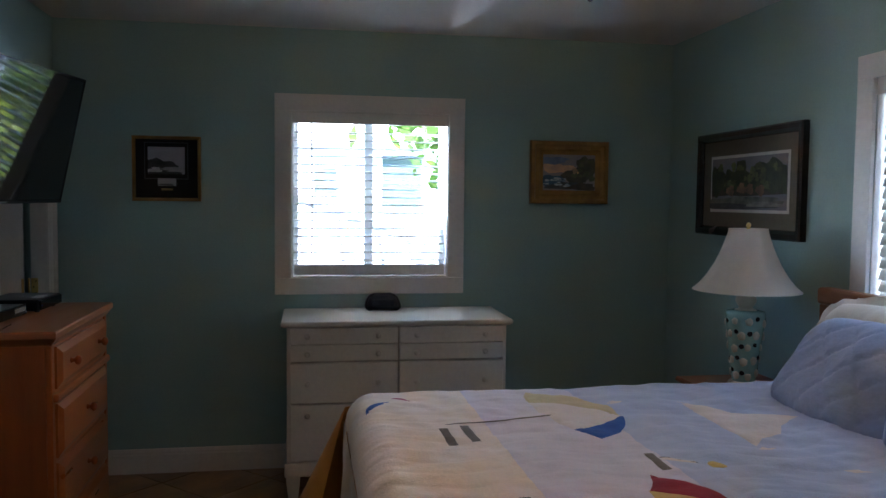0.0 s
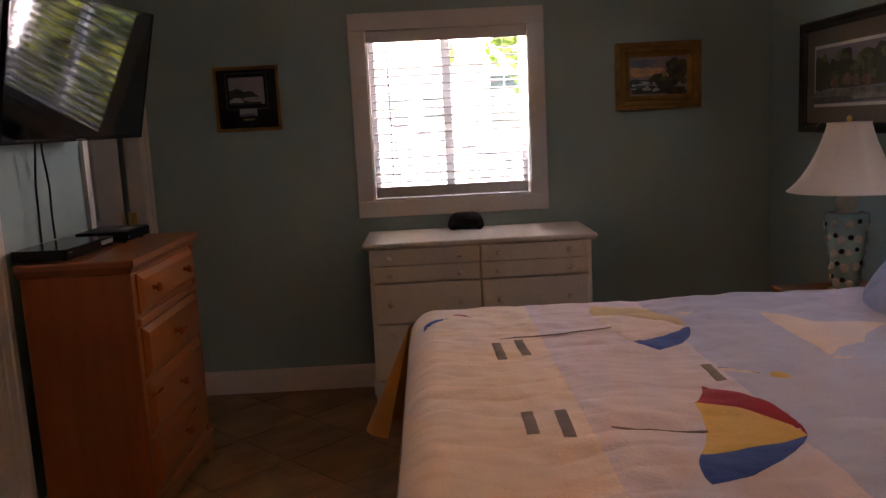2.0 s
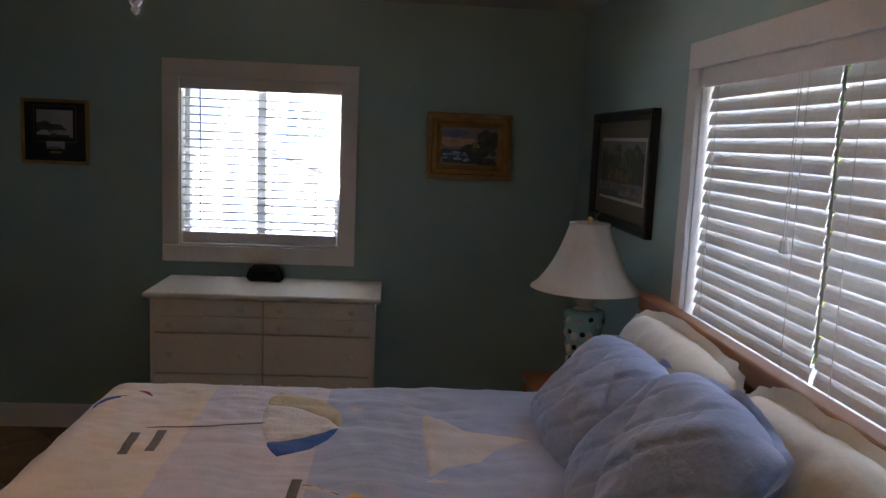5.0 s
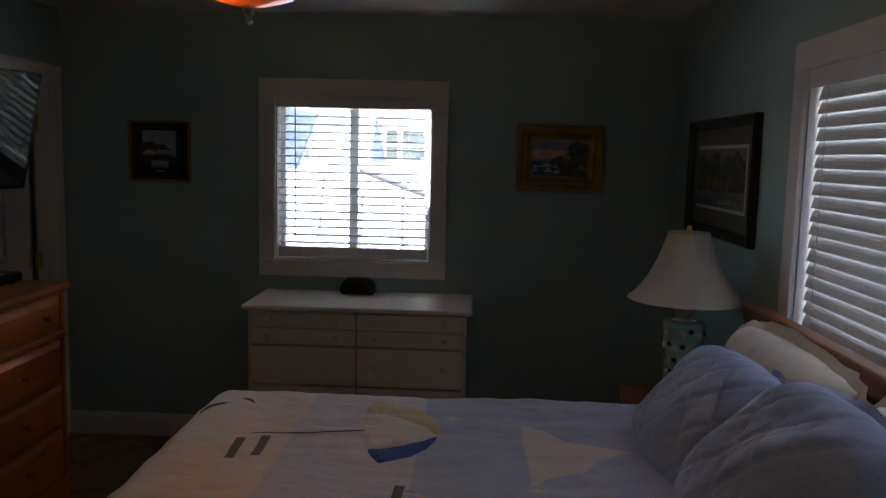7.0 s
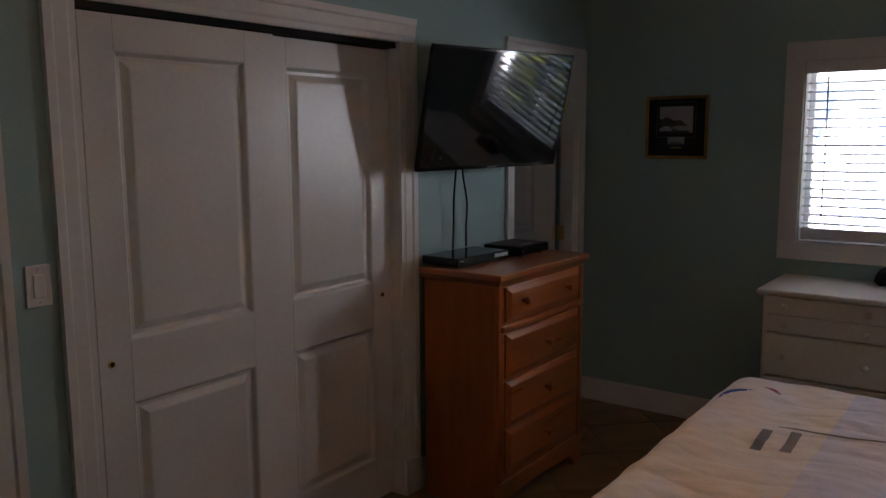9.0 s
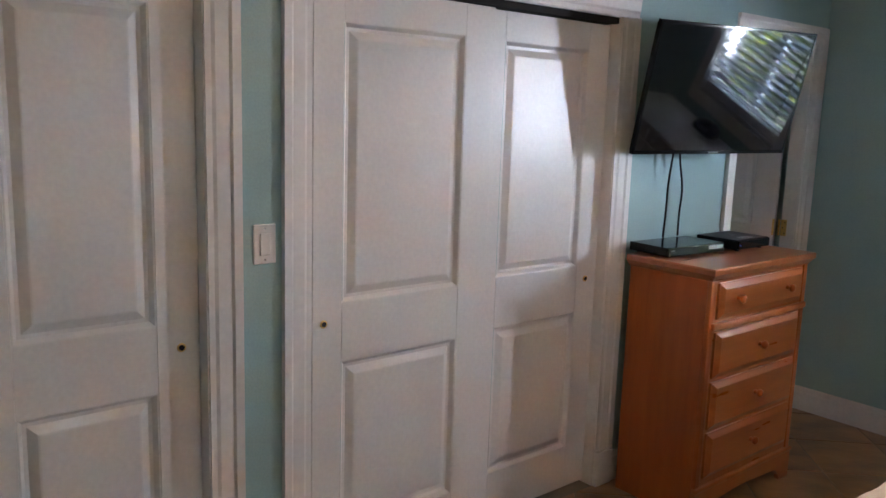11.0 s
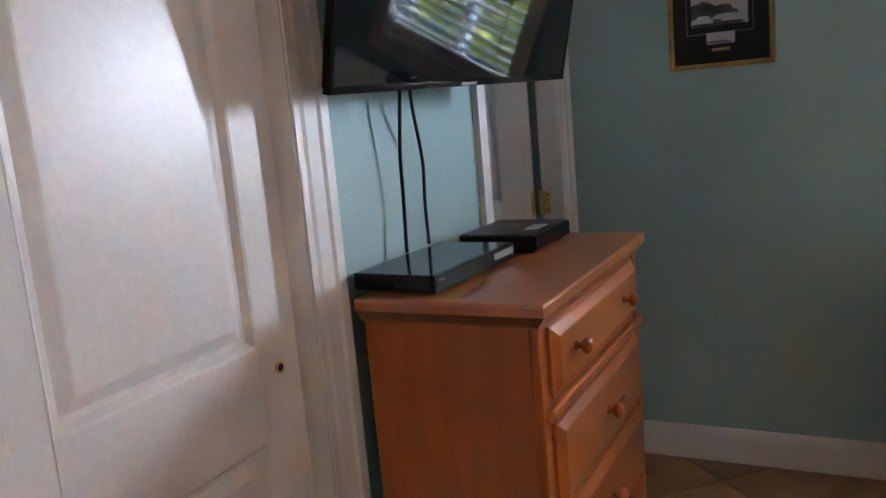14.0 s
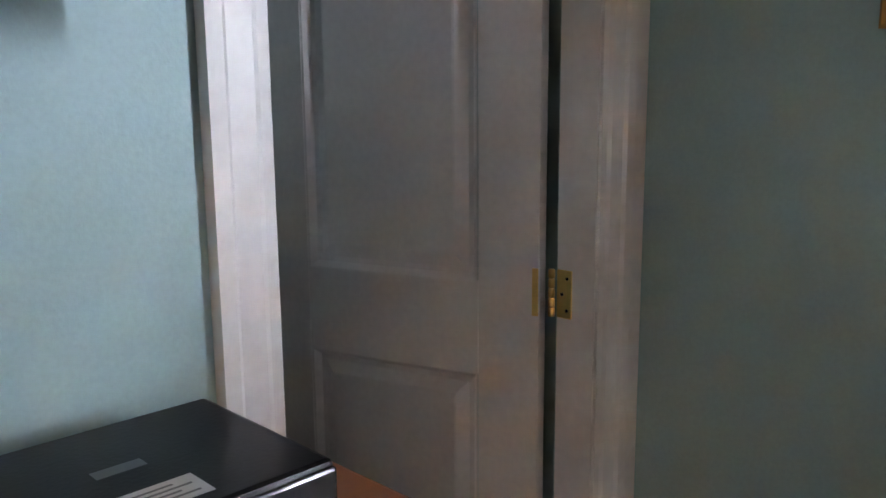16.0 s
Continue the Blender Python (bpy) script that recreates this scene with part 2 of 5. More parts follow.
def lathe(profile, n=24, cap=True):
    bm = bmesh.new()
    return rings(bm, [[(r * math.cos(2 * math.pi * i / n), r * math.sin(2 * math.pi * i / n), z) for i in range(n)] for r, z in profile], cap, cap)


def rect_profile(x0, x1, z0, z1, steps, cap1=True):
    """Nested rectangles, seen from -y: steps of (inset, depth towards the back)."""
    return rings(bmesh.new(), [[(x0 + i, d, z0 + i), (x1 - i, d, z0 + i), (x1 - i, d, z1 - i), (x0 + i, d, z1 - i)] for i, d in steps], False, cap1)


def tube(points, r, n=8):
    bm = bmesh.new()
    pts = [Vector(p) for p in points]
    loops = []
    for k, p in enumerate(pts):
        d = (pts[min(k + 1, len(pts) - 1)] - pts[max(k - 1, 0)]).normalized()
        a = d.orthogonal().normalized() if k == 0 else (prev - d * prev.dot(d)).normalized()
        prev = a
        b = d.cross(a)
        loops.append([tuple(p + r * (a * math.cos(2 * math.pi * i / n) + b * math.sin(2 * math.pi * i / n))) for i in range(n)])
    return rings(bm, loops)


def spline(ctrl, n=8):
    out = []
    c = [Vector(p) for p in ctrl]
    for k in range(len(c) - 1):
        p0, p1, p2, p3 = c[max(k - 1, 0)], c[k], c[k + 1], c[min(k + 2, len(c) - 1)]
        for i in range(n):
            t = i / n
            out.append(0.5 * (2 * p1 + (p2 - p0) * t + (2 * p0 - 5 * p1 + 4 * p2 - p3) * t * t + (3 * p1 - p0 - 3 * p2 + p3) * t ** 3))
    return out + [c[-1]]


def structure(name, bm, mat, label="", category="wall"):
    ob = link(name, bm, mat)
    return tagged(ob, label, category, "", "structure")


# ---- the room: west x -1.13, east 2.325, north y 6.51, south 1.62, ceiling 2.44 ----
XW, XE, YN, YS, H = -1.13, 2.325, 6.51, 1.62, 2.44
T = 0.14


def wall_along(name, a0, a1, openings, make):
    """A wall as one mesh of blocks round its openings: (start, end, bottom, top) along the wall."""
    bm = bmesh.new()
    cur = a0
    for s, e, zb, zt in sorted(openings):
        make(bm, cur, s, 0, H)
        if zb > 0:
            make(bm, s, e, 0, zb)
        make(bm, s, e, zt, H)
        cur = e
    make(bm, cur, a1, 0, H)
    return structure(name, bm, M_WALL, "pale aqua painted bedroom wall")


WN = (0.10, 0.976, 1.070, 1.992)
WE = (3.065, 4.745, 1.10, 1.992)
DN = (5.703, 6.440, 0, 2.035)
C1 = (3.33, 4.765, 0, 2.02)
C2 = (1.75, 2.996, 0, 2.02)
wall_along("wall_north", XW - T, XE + T, [WN], lambda bm, a, b, c, d: add_box(bm, a, b, YN, YN + T, c, d))
wall_along("wall_east", YS - T, YN, [WE], lambda bm, a, b, c, d: add_box(bm, XE, XE + T, a, b, c, d))
wall_along("wall_west", YS - T, YN, [C2, C1, DN], lambda bm, a, b, c, d: add_box(bm, XW - T, XW, a, b, c, d))
# unseen south wall: its place and doorway are assumed
wall_along("wall_south", XW, XE, [(-0.45, 0.34, 0, 2.04)], lambda bm, a, b, c, d: add_box(bm, a, b, YS - T, YS, c, d))
# added walls, mostly unseen, shut daylight out of closets, small door's room and hall
bm = boxm(-2.0, -1.9, 0.2, 6.65, 0, H)
add_box(bm, -1.9, XW - T, 5.2, 5.3, 0, H)
add_box(bm, -1.9, XW - T, 3.2, 3.3, 0, H)
add_box(bm, -1.9, XW - T, 6.55, 6.65, 0, H)
structure("wall_closet_added", bm, M_WALL, "plain wall added behind the closets to shut out daylight")
bm = boxm(-1.9, 2.44, 0.2, 0.3, 0, H)
add_box(bm, 1.2, 1.3, 0.3, YS - T, 0, H)
add_box(bm, -1.9, -1.8, 0.3, YS - T, 0, H)
structure("wall_hall_unseen", bm, M_WALL, "unseen plain hall wall added behind the doorway")
structure("ceiling", boxm(-2.0, XE + T, 0.2, YN + T, H, H + 0.12), M_CEIL, "white textured ceiling", "ceiling")
structure("floor", boxm(-2.0, XE + T, 0.2, YN + T, -0.15, -0.004), M_GROUT, "brown stone tile floor laid diagonally", "floor")


def casing_set(parent, w, zt, cw, th=0.02, head=True):
    """Door casing in the local frame: opening from x 0 to w, front towards -y."""
    prof = ((0, -0.0), (0.0, -th), (cw * 0.25, -th * 0.9), (cw * 0.33, -th * 0.62), (cw * 0.72, -th * 0.55), (cw * 0.82, -th * 0.35), (cw, -th * 0.3), (cw, 0))
    for side in (0, 1):
        def px(o):
            return -cw + o if side == 0 else w + cw - o
        part("casing_side", rings(bmesh.new(), [[(px(o), y, z) for o, y in prof] for z in (0.0, zt + 0.0)]), M_TRIM, parent)
        part("plinth_block", boxm(-cw - 0.003 if side == 0 else w - 0.002, 0.002 if side == 0 else w + cw + 0.003, -th - 0.004, 0, 0, 0.16, 0.003), M_TRIM, parent)
    hp = [(zt + cw - o, y) for o, y in prof]
    part("casing_head", rings(bmesh.new(), [[(x, y, z) for z, y in hp] for x in (-cw - 0.004, w + cw + 0.004)]), M_TRIM, parent)


def panel_leaf(parent, name, w, h, rails, th=0.035, y0=0.0, mat=None, bore=None, label="", stiles=(0.125, 0.125)):
    """A moulded two-panel leaf: front at y0, towards -y; rails are z pairs of the panels; returns the leaf."""
    mat = mat or M_DOOR
    sl, sr = stiles
    bm = bmesh.new()
    zs = [0.0] + [z for r in rails for z in r] + [h]
    add_box(bm, 0, sl, y0, y0 + th, 0, h, 0.002, 1)
    add_box(bm, w - sr, w, y0, y0 + th, 0, h, 0.002, 1)
    for k in range(0, len(zs), 2):
        add_box(bm, sl, w - sr, y0, y0 + th, zs[k], zs[k + 1])
    leaf = part(name, bm, mat, parent, label)
    for z0, z1 in rails:
        pb = rect_profile(sl, w - sr, z0, z1, [(0, y0), (0.004, y0 + 0.001), (0.015, y0 + 0.015), (0.026, y0 + 0.016), (0.050, y0 + 0.004), (0.055, y0 + 0.003)])
        part("door_panel", pb, mat, leaf)
    if bore:
        bx, bz = bore
        part("finger_pull", lathe([(0.011, 0.0), (0.013, 0.003), (0.013, 0.005), (0.010, 0.006)], 16), M_BRASS, leaf).matrix_basis = pose(bx, y0 + 0.001, bz, 90)
        # dark disc in place of the bore's shaded inside
        part("pull_hole_shade", lathe([(0.008, 0.0), (0.0085, 0.0068)], 14), M_DARK, leaf).matrix_basis = pose(bx, y0 + 0.0006, bz, 90)
    return leaf


RAILS = [(0.185, 0.79), (0.985, 1.87)]


def closet(name, y0, y1, label, bores):
    w = y1 - y0
    e = thing(name, pose(XW, y0, 0, 0, 0, 90), label, "closet door", "", "structure")
    casing_set(e, w, 2.02, 0.10)
    part("jamb", add_box(add_box(boxm(0, 0.004, 0.0, T, 0, 2.02), w - 0.004, w, 0.0, T, 0, 2.02), 0.004, w - 0.004, 0.0, T, 2.016, 2.02), M_TRIM, e)
    # one near-black block for the track and the shade of its gap
    part("track_gap_shade", boxm(0.004, w - 0.004, 0.012, 0.10, 1.992, 2.016), M_DARK, e)
    lw = w / 2 + 0.02
    a = panel_leaf(e, "sliding_leaf", lw, 1.975, RAILS, 0.034, 0.015, bore=bores[0], stiles=(0.11, 0.135))
    a.matrix_basis = pose(0.015, 0, 0.012)
    b = panel_leaf(e, "sliding_leaf", lw, 1.975, RAILS, 0.034, 0.016, bore=bores[1], stiles=(0.15, 0.125))
    b.matrix_basis = pose(w - lw - 0.005, 0.036, 0.012)
    return e


closet("door_1", C1[0], C1[1], "closed white two-panel sliding closet doors in white casing", ((0.040, 0.926), (0.669, 0.928)))
closet("door_2", C2[0], C2[1], "closed white two-panel sliding closet doors beside the switch", ((0.040, 0.926), (0.587, 0.915)))

# small hinged door in the corner
e = thing("door_3", pose(XW, DN[0], 0, 0, 0, 90), "open white two-panel door with brass hinges in the corner", "door", "", "structure")
w3 = 6.370 - DN[0]
casing_set(e, w3, 2.035, 0.085)
part("jamb", add_box(add_box(boxm(0, 0.003, 0.0, T, 0, 2.035), w3 - 0.003, w3 + 0.07, 0.0, 0.080, 0, 2.035), 0.003, w3 - 0.003, 0.0, T, 2.031, 2.035), M_TRIM, e)
part("corner_strip", boxm(w3 + 0.0895, YN - DN[0] - 0.002, -0.012, 0, 0.0, 2.12, 0.003), M_TRIM, e)
# the leaf stands open into the space behind, hung on the jamb by the corner
lf = panel_leaf(e, "door_leaf", 0.61, 2.015, [(0.24, 0.86), (1.038, 1.90)], 0.035, 0.0, stiles=(0.085, 0.125))
lf.matrix_basis = e.matrix_world.inverted() @ pose(-1.823, 6.179, 0.01, 0, 0, 16.0)
for hz in (0.3, 1.044, 1.8):
    hg = part("hinge", boxm(w3 - 0.0065, w3 - 0.0032, 0.046, 0.079, hz - 0.045, hz + 0.045, 0.0012, 1), M_BRASS, e, "polished brass hinge")
    for kz in range(5):
        part("hinge_knuckle", lathe([(0.0050, hz - 0.044 + 0.018 * kz), (0.0064, hz - 0.0425 + 0.018 * kz), (0.0064, hz - 0.0285 + 0.018 * kz), (0.0050, hz - 0.027 + 0.018 * kz)], 12), M_BRASS, hg, "", True).matrix_basis = pose(w3 - 0.011, 0.087, 0)
    part("hinge_leaf", boxm(0.597, 0.609, -0.003, 0.0, hz - 0.055, hz + 0.035, 0.001, 1), M_BRASS, lf)
    for sy, sz in ((0.056, 0.03), (0.067, 0.0), (0.056, -0.03)):
        part("screw", lathe([(0.0035, 0), (0.003, 0.0012)], 8), M_BLACK, hg).matrix_basis = pose(w3 - 0.0066, sy, hz + sz, 0, -90)
part("latch_plate", add_box(boxm(-0.002, 0.001, 0.006, 0.029, 0.92, 0.98, 0.0005, 1), -0.012, -0.002, 0.011, 0.024, 0.94, 0.96, 0.002, 1), M_BRASS, lf, "brass latch on the door's edge")

def baseboard(a0, a1, m, name="baseboard"):
    prof = ((0, 0), (-0.016, 0), (-0.016, 0.10), (-0.012, 0.108), (-0.012, 0.118), (-0.006, 0.132), (0, 0.134))
    ob = structure(name, rings(bmesh.new(), [[(x, y, z) for y, z in prof] for x in (a0, a1)]), M_TRIM, "white painted baseboard with moulded top", "baseboard")
    ob.matrix_world = m


baseboard(XW + 0.021, XE - 0.018, pose(0, YN, 0))
baseboard(-YN, -YS, pose(XE, 0, 0, 0, 0, -90))
baseboard(4.868, 5.622, pose(XW, 0, 0, 0, 0, 90))
baseboard(3.099, 3.227, pose(XW, 0, 0, 0, 0, 90))

# light switch between the closets
e = thing("light_switch", pose(XW, 3.172, 1.158, 0, 0, 90), "white rocker light switch plate on aqua wall", "switch")
part("plate", boxm(-0.036, 0.036, -0.006, 0, 0, 0.118, 0.003), M_TRIM, e)
part("rocker", boxm(-0.016, 0.016, -0.010, -0.004, 0.026, 0.092, 0.002), M_TRIM, e)
for sz in (0.012, 0.106):
    part("screw", lathe([(0.003, 0), (0.0025, 0.0012)], 8), M_SILVER, e).matrix_basis = pose(0, -0.006, sz, 90)


# ---- windows and blinds ----
def window(name, w, h, m, label, cw=0.092, mull=0.5, mullw=0.05):
    """Local frame: opening from x 0 to w, z 0 to h, wall face at y 0, room towards -y."""
    e = thing(name, m, label, "window", "", "structure")
    part("casing_top", boxm(-cw, w + cw, -0.02, 0, h, h + cw, 0.003), M_TRIM, e)
    part("casing_bottom", boxm(-cw, w + cw, -0.02, 0, -cw, -0.001, 0.003), M_TRIM, e)
    part("casing_side", boxm(-cw, 0, -0.019, 0, 0, h - 0.0005, 0.003), M_TRIM, e)
    part("casing_side", boxm(w, w + cw, -0.019, 0, 0, h - 0.0005, 0.003), M_TRIM, e)
    jb = boxm(0, 0.006, 0.001, T, 0, h)
    add_box(jb, w - 0.006, w, 0.001, T, 0, h)
    add_box(jb, 0.006, w - 0.006, 0.001, T, h - 0.006, h)
    add_box(jb, 0.006, w - 0.006, 0.001, T, 0, 0.006)
    part("jamb", jb, M_TRIM, e)
    f = 0.035
    fr = boxm(0.006, f, 0.085, 0.13, 0.006, h - 0.006, 0.003, 1)
    add_box(fr, w - f, w - 0.006, 0.085, 0.13, 0.006, h - 0.006, 0.003, 1)
    add_box(fr, f, w - f, 0.085, 0.13, h - f, h - 0.006, 0.003, 1)
    add_box(fr, f, w - f, 0.085, 0.13, 0.006, f, 0.003, 1)
    part("window_frame", fr, M_VINYL, e)
    mx = w * mull
    part("meeting_rail", boxm(mx - mullw / 2, mx + mullw / 2, 0.078, 0.128, f, h - f, 0.003), M_VINYL, e)
    for a, b in ((f, mx - mullw / 2), (mx + mullw / 2, w - f)):
        p = part("pane", boxm(a, b, 0.104, 0.108, f, h - f), M_GLASS, e)
        p.visible_shadow = False
    return e


def blind(name, w, h, m, tilt, label, wand, pitch=0.0445, valance=0.062, thick=0.0026, stack=0):
    """Slatted blind: local x 0 to w, z 0 (bottom) to h, hung in the plane y 0."""
    e = thing(name, m, label, "window blind", "window blinds")
    part("valance", boxm(-0.004, w + 0.004, -0.040, -0.030, h - valance, h, 0.003), M_TRIM, e)
    part("headrail", boxm(0.004, w - 0.004, -0.026, 0.026, h - 0.045, h - 0.004, 0.002, 1), M_SLAT, e)
    sec = []
    for k in range(5):
        u = -0.025 + 0.0125 * k
        sec.append((u, 0.0028 * (1 - (u / 0.025) ** 2)))
    lo = [(u, v - thick) for u, v in sec[::-1]]
    sm = rings(bmesh.new(), [[(x, u, v) for u, v in sec + lo] for x in (0.006, w - 0.006)])
    first = None
    rest = 0.026 + 0.0072 * stack
    n = int((h - 0.045 - rest) / pitch)
    for k in range(-stack, n):
        z = rest + pitch * (k + 0.5) if k >= 0 else 0.0265 + 0.0072 * (k + stack)
        if first is None:
            first = part("slat", sm, M_SLAT, e)
            ob = first
        else:
            ob = new("slat", first.data)
            ob.parent = e
        ob.matrix_basis = pose(0, 0, z, tilt + 1.6 * math.sin(k * 2.3), 0.12 * math.sin(k * 1.7)) if k >= 0 else pose(0, 0.001 * (k % 2), z)
    part("bottom_rail", boxm(0.006, w - 0.006, -0.025, 0.025, 0.004, 0.022, 0.004), M_SLAT, e)
    for cx in ((0.12, w - 0.12) if w < 1 else (0.12, w / 2, w - 0.12)):
        for cy in (-0.027, 0.027):
            part("ladder_cord", tube([(cx, cy, 0.02), (cx, cy, h - 0.04)], 0.0011, 5), M_CORD, e)
    if wand:
        part("wand", tube([(wand, -0.032, h - 0.05), (wand + 0.004, -0.034, h * 0.5), (wand + 0.002, -0.033, 0.12)], 0.004, 8), M_PLASTIC, e)
    for dx in (0.0, 0.014) if not stack else ():
        part("pull_cord", tube([(w - 0.16 + dx, -0.033, h - 0.05), (w - 0.16 + dx * 1.2, -0.034, h * 0.42)], 0.0012, 5), M_CORD, e)
        part("cord_tassel", lathe([(0.002, 0.045), (0.008, 0.032), (0.010, 0.004), (0.007, 0.0)], 10), M_TRIM, e).matrix_basis = pose(w - 0.16 + dx * 1.2, -0.034, h * 0.42 - 0.03)
    return e


window("window_1", WN[1] - WN[0], WN[3] - WN[2], pose(WN[0], YN, WN[2]), "white cased sliding window looking on white roofs", mull=0.492)
blind("window_blind", 0.86, 0.910, pose(WN[0] + 0.008, YN + 0.034, WN[2] + 0.008), 4, "white wooden slat blind hung open in a sunny window", 0.10, thick=0.006, stack=6)
window("window_2", WE[1] - WE[0], WE[3] - WE[2], pose(XE, WE[1], WE[2], 0, 0, -90), "wide white cased window above the headboard", mull=0.5, mullw=0.07)
for k in (0, 1):
    blind("window_blind", 0.828, 0.88, pose(XE + 0.034, WE[1] - 0.008 - k * 0.836, WE[2] + 0.008, 0, 0, -90), 73, "white wooden slat blind nearly closed above the headboard", 0.05 if k else 0.0)


# ---- chest of drawers with the electronics ----
def frustum_front(parent, name, x0, x1, z0, z1, y, mat, th=0.02, edge=0.022):
    """A raised drawer front with chamfered edges, face towards -y."""
    bm = rings(bmesh.new(), [[(x0 + i, d, z0 + i), (x1 - i, d, z0 + i), (x1 - i, d, z1 - i), (x0 + i, d, z1 - i)] for i, d in ((0, y), (0, y - th * 0.45), (0.004, y - th * 0.5), (edge, y - th * 0.95), (edge + 0.004, y - th))])
    return part(name, bm, mat, parent)


def turned_knob(parent, x, y, z, r, mat):
    k = r / 0.019
    pr = [(0.010 * k, 0), (0.011 * k, 0.003 * k), (0.0075 * k, 0.008 * k), (0.0085 * k, 0.014 * k), (0.017 * k, 0.020 * k), (0.019 * k, 0.027 * k), (0.016 * k, 0.034 * k), (0.008 * k, 0.038 * k), (0.002 * k, 0.039 * k)]
    part("knob", lathe(pr, 16), mat, parent, "", True).matrix_basis = pose(x, y, z, 90)


CW, CD, CH = 0.805, 0.42, 1.055
chest = thing("chest_of_drawers", pose(-0.645, 4.815, 0, 0, 0, 90), "honey pine chest of four drawers with wooden knobs", "chest of drawers")
# local x along the front, front at y 0 towards -y, body behind
ov = 0.022
part("top", rings(bmesh.new(), [[(-0.0 + i, 0.0 + i, z), (CW - i, 0.0 + i, z), (CW - i, CD, z), (0.0 + i, CD, z)] for i, z in ((0.02, CH - 0.052), (0.018, CH - 0.046), (0.008, CH - 0.034), (0.0, CH - 0.024), (0.0, CH - 0.006), (0.003, CH - 0.001), (0.007, CH))]), M_PINE_T, chest, "reddish pine top with moulded edge")
part("side_panel", boxm(ov, ov + 0.02, ov + 0.02, CD - 0.006, 0.0, CH - 0.052, 0.002, 1), M_PINE, chest)
part("side_panel", boxm(CW - ov - 0.02, CW - ov, ov + 0.02, CD - 0.006, 0.0, CH - 0.052, 0.002, 1), M_PINE, chest)
part("back_panel", boxm(ov + 0.02, CW - ov - 0.02, CD - 0.014, CD - 0.006, 0.06, CH - 0.052), M_PINE, chest)
for a in (ov, CW - ov - 0.034):
    part("front_post", boxm(a, a + 0.034, ov, ov + 0.0205, 0.118, CH - 0.0525, 0.004), M_PINE, chest)
part("front_frame", boxm(ov + 0.034, CW - ov - 0.034, ov + 0.006, ov + 0.02, 0.11, CH - 0.0525), M_PINE_H, chest)
part("moulding_strip", boxm(ov + 0.012, CW - ov - 0.012, ov - 0.016, ov + 0.004, 0.806, 0.834, 0.007, 3), M_PINE_H, chest)
dx0, dx1 = ov + 0.052, CW - ov - 0.052
for z0, z1, ks in ((0.845, 0.992, (0.19, 0.58)), (0.602, 0.792, (0.395,)), (0.386, 0.584, (0.395,)), (0.176, 0.370, (0.395,))):
    d = frustum_front(chest, "drawer", dx0, dx1, z0, z1, ov + 0.008, M_PINE_H, 0.024)
    for kx in ks:
        turned_knob(d, kx, ov - 0.016, (z0 + z1) / 2 + 0.004, 0.018, M_PINE)
bm = bmesh.new()
prof = [(ov - 0.004, 0.0), (ov + 0.075, 0.0), (ov + 0.085, 0.025), (ov + 0.12, 0.058), (CW / 2, 0.07), (CW - ov - 0.12, 0.058), (CW - ov - 0.085, 0.025), (CW - ov - 0.075, 0.0), (CW - ov + 0.004, 0.0), (CW - ov + 0.004, 0.125), (ov - 0.004, 0.125)]
rings(bm, [[(x, y, z) for x, z in prof] for y in (ov - 0.006, ov + 0.014)])
part("plinth", bm, M_PINE_H, chest, "scalloped base board with bracket feet")
part("plinth_cap", boxm(ov - 0.008, CW - ov + 0.008, ov - 0.014, ov + 0.012, 0.1255, 0.144, 0.005), M_PINE_H, chest)

CT = CH


# disc player: local x along the front (north), front towards the room
e = thing("disc_player", pose(-0.897, 4.863, CT, 0, 0, 86.5), "slim glossy black disc player on the chest", "disc player")
part("body", boxm(0, 0.375, 0.004, 0.203, 0.006, 0.043, 0.003), M_GLOSS, e)
part("front_panel", boxm(0.0, 0.375, -0.004, 0.0035, 0.005, 0.043, 0.002), M_GLOSS, e)
part("display_window", boxm(0.265, 0.365, -0.0055, -0.0035, 0.019, 0.036, 0.0008, 1), M_SILVER, e, "pale reflective display strip")
part("logo_bar", boxm(0.014, 0.04, -0.0048, -0.0035, 0.028, 0.032), M_GREY, e)
for fx in (0.03, 0.33):
    for fy in (0.02, 0.175):
        part("foot", lathe([(0.010, 0), (0.010, 0.007)], 12), M_BLACK, e).matrix_basis = pose(fx, fy, 0)
e = thing("cable_box", pose(-0.841, 5.294, CT, 0, 0, 89), "black cable set-top box with a paper label", "set-top box")
part("body", boxm(0, 0.26, 0.002, 0.209, 0.006, 0.05, 0.006), M_BLACK, e)
part("front_panel", boxm(0.003, 0.257, -0.004, 0.003, 0.009, 0.046, 0.003), M_GLOSS, e)
lb = part("paper_label", boxm(0.083, 0.165, 0.022, 0.060, 0.0503, 0.0508), M_PAPER, e, "white printed paper label")
for k in range(4):
    part("print_bar", boxm(0.090, 0.158 - 0.012 * (k % 2), 0.029 + k * 0.007, 0.0315 + k * 0.007, 0.0508, 0.0511), M_PRINT, lb)
part("logo_mark", boxm(0.11, 0.15, 0.10, 0.115, 0.0501, 0.0504), M_GREY, e)
part("status_light", boxm(0.012, 0.02, -0.0048, -0.0035, 0.024, 0.030), M_NAVY, e)
for fx in (0.03, 0.21):
    for fy in (0.02, 0.18):
        part("foot", lathe([(0.010, 0), (0.010, 0.007)], 12), M_BLACK, e).matrix_basis = pose(fx, fy, 0)

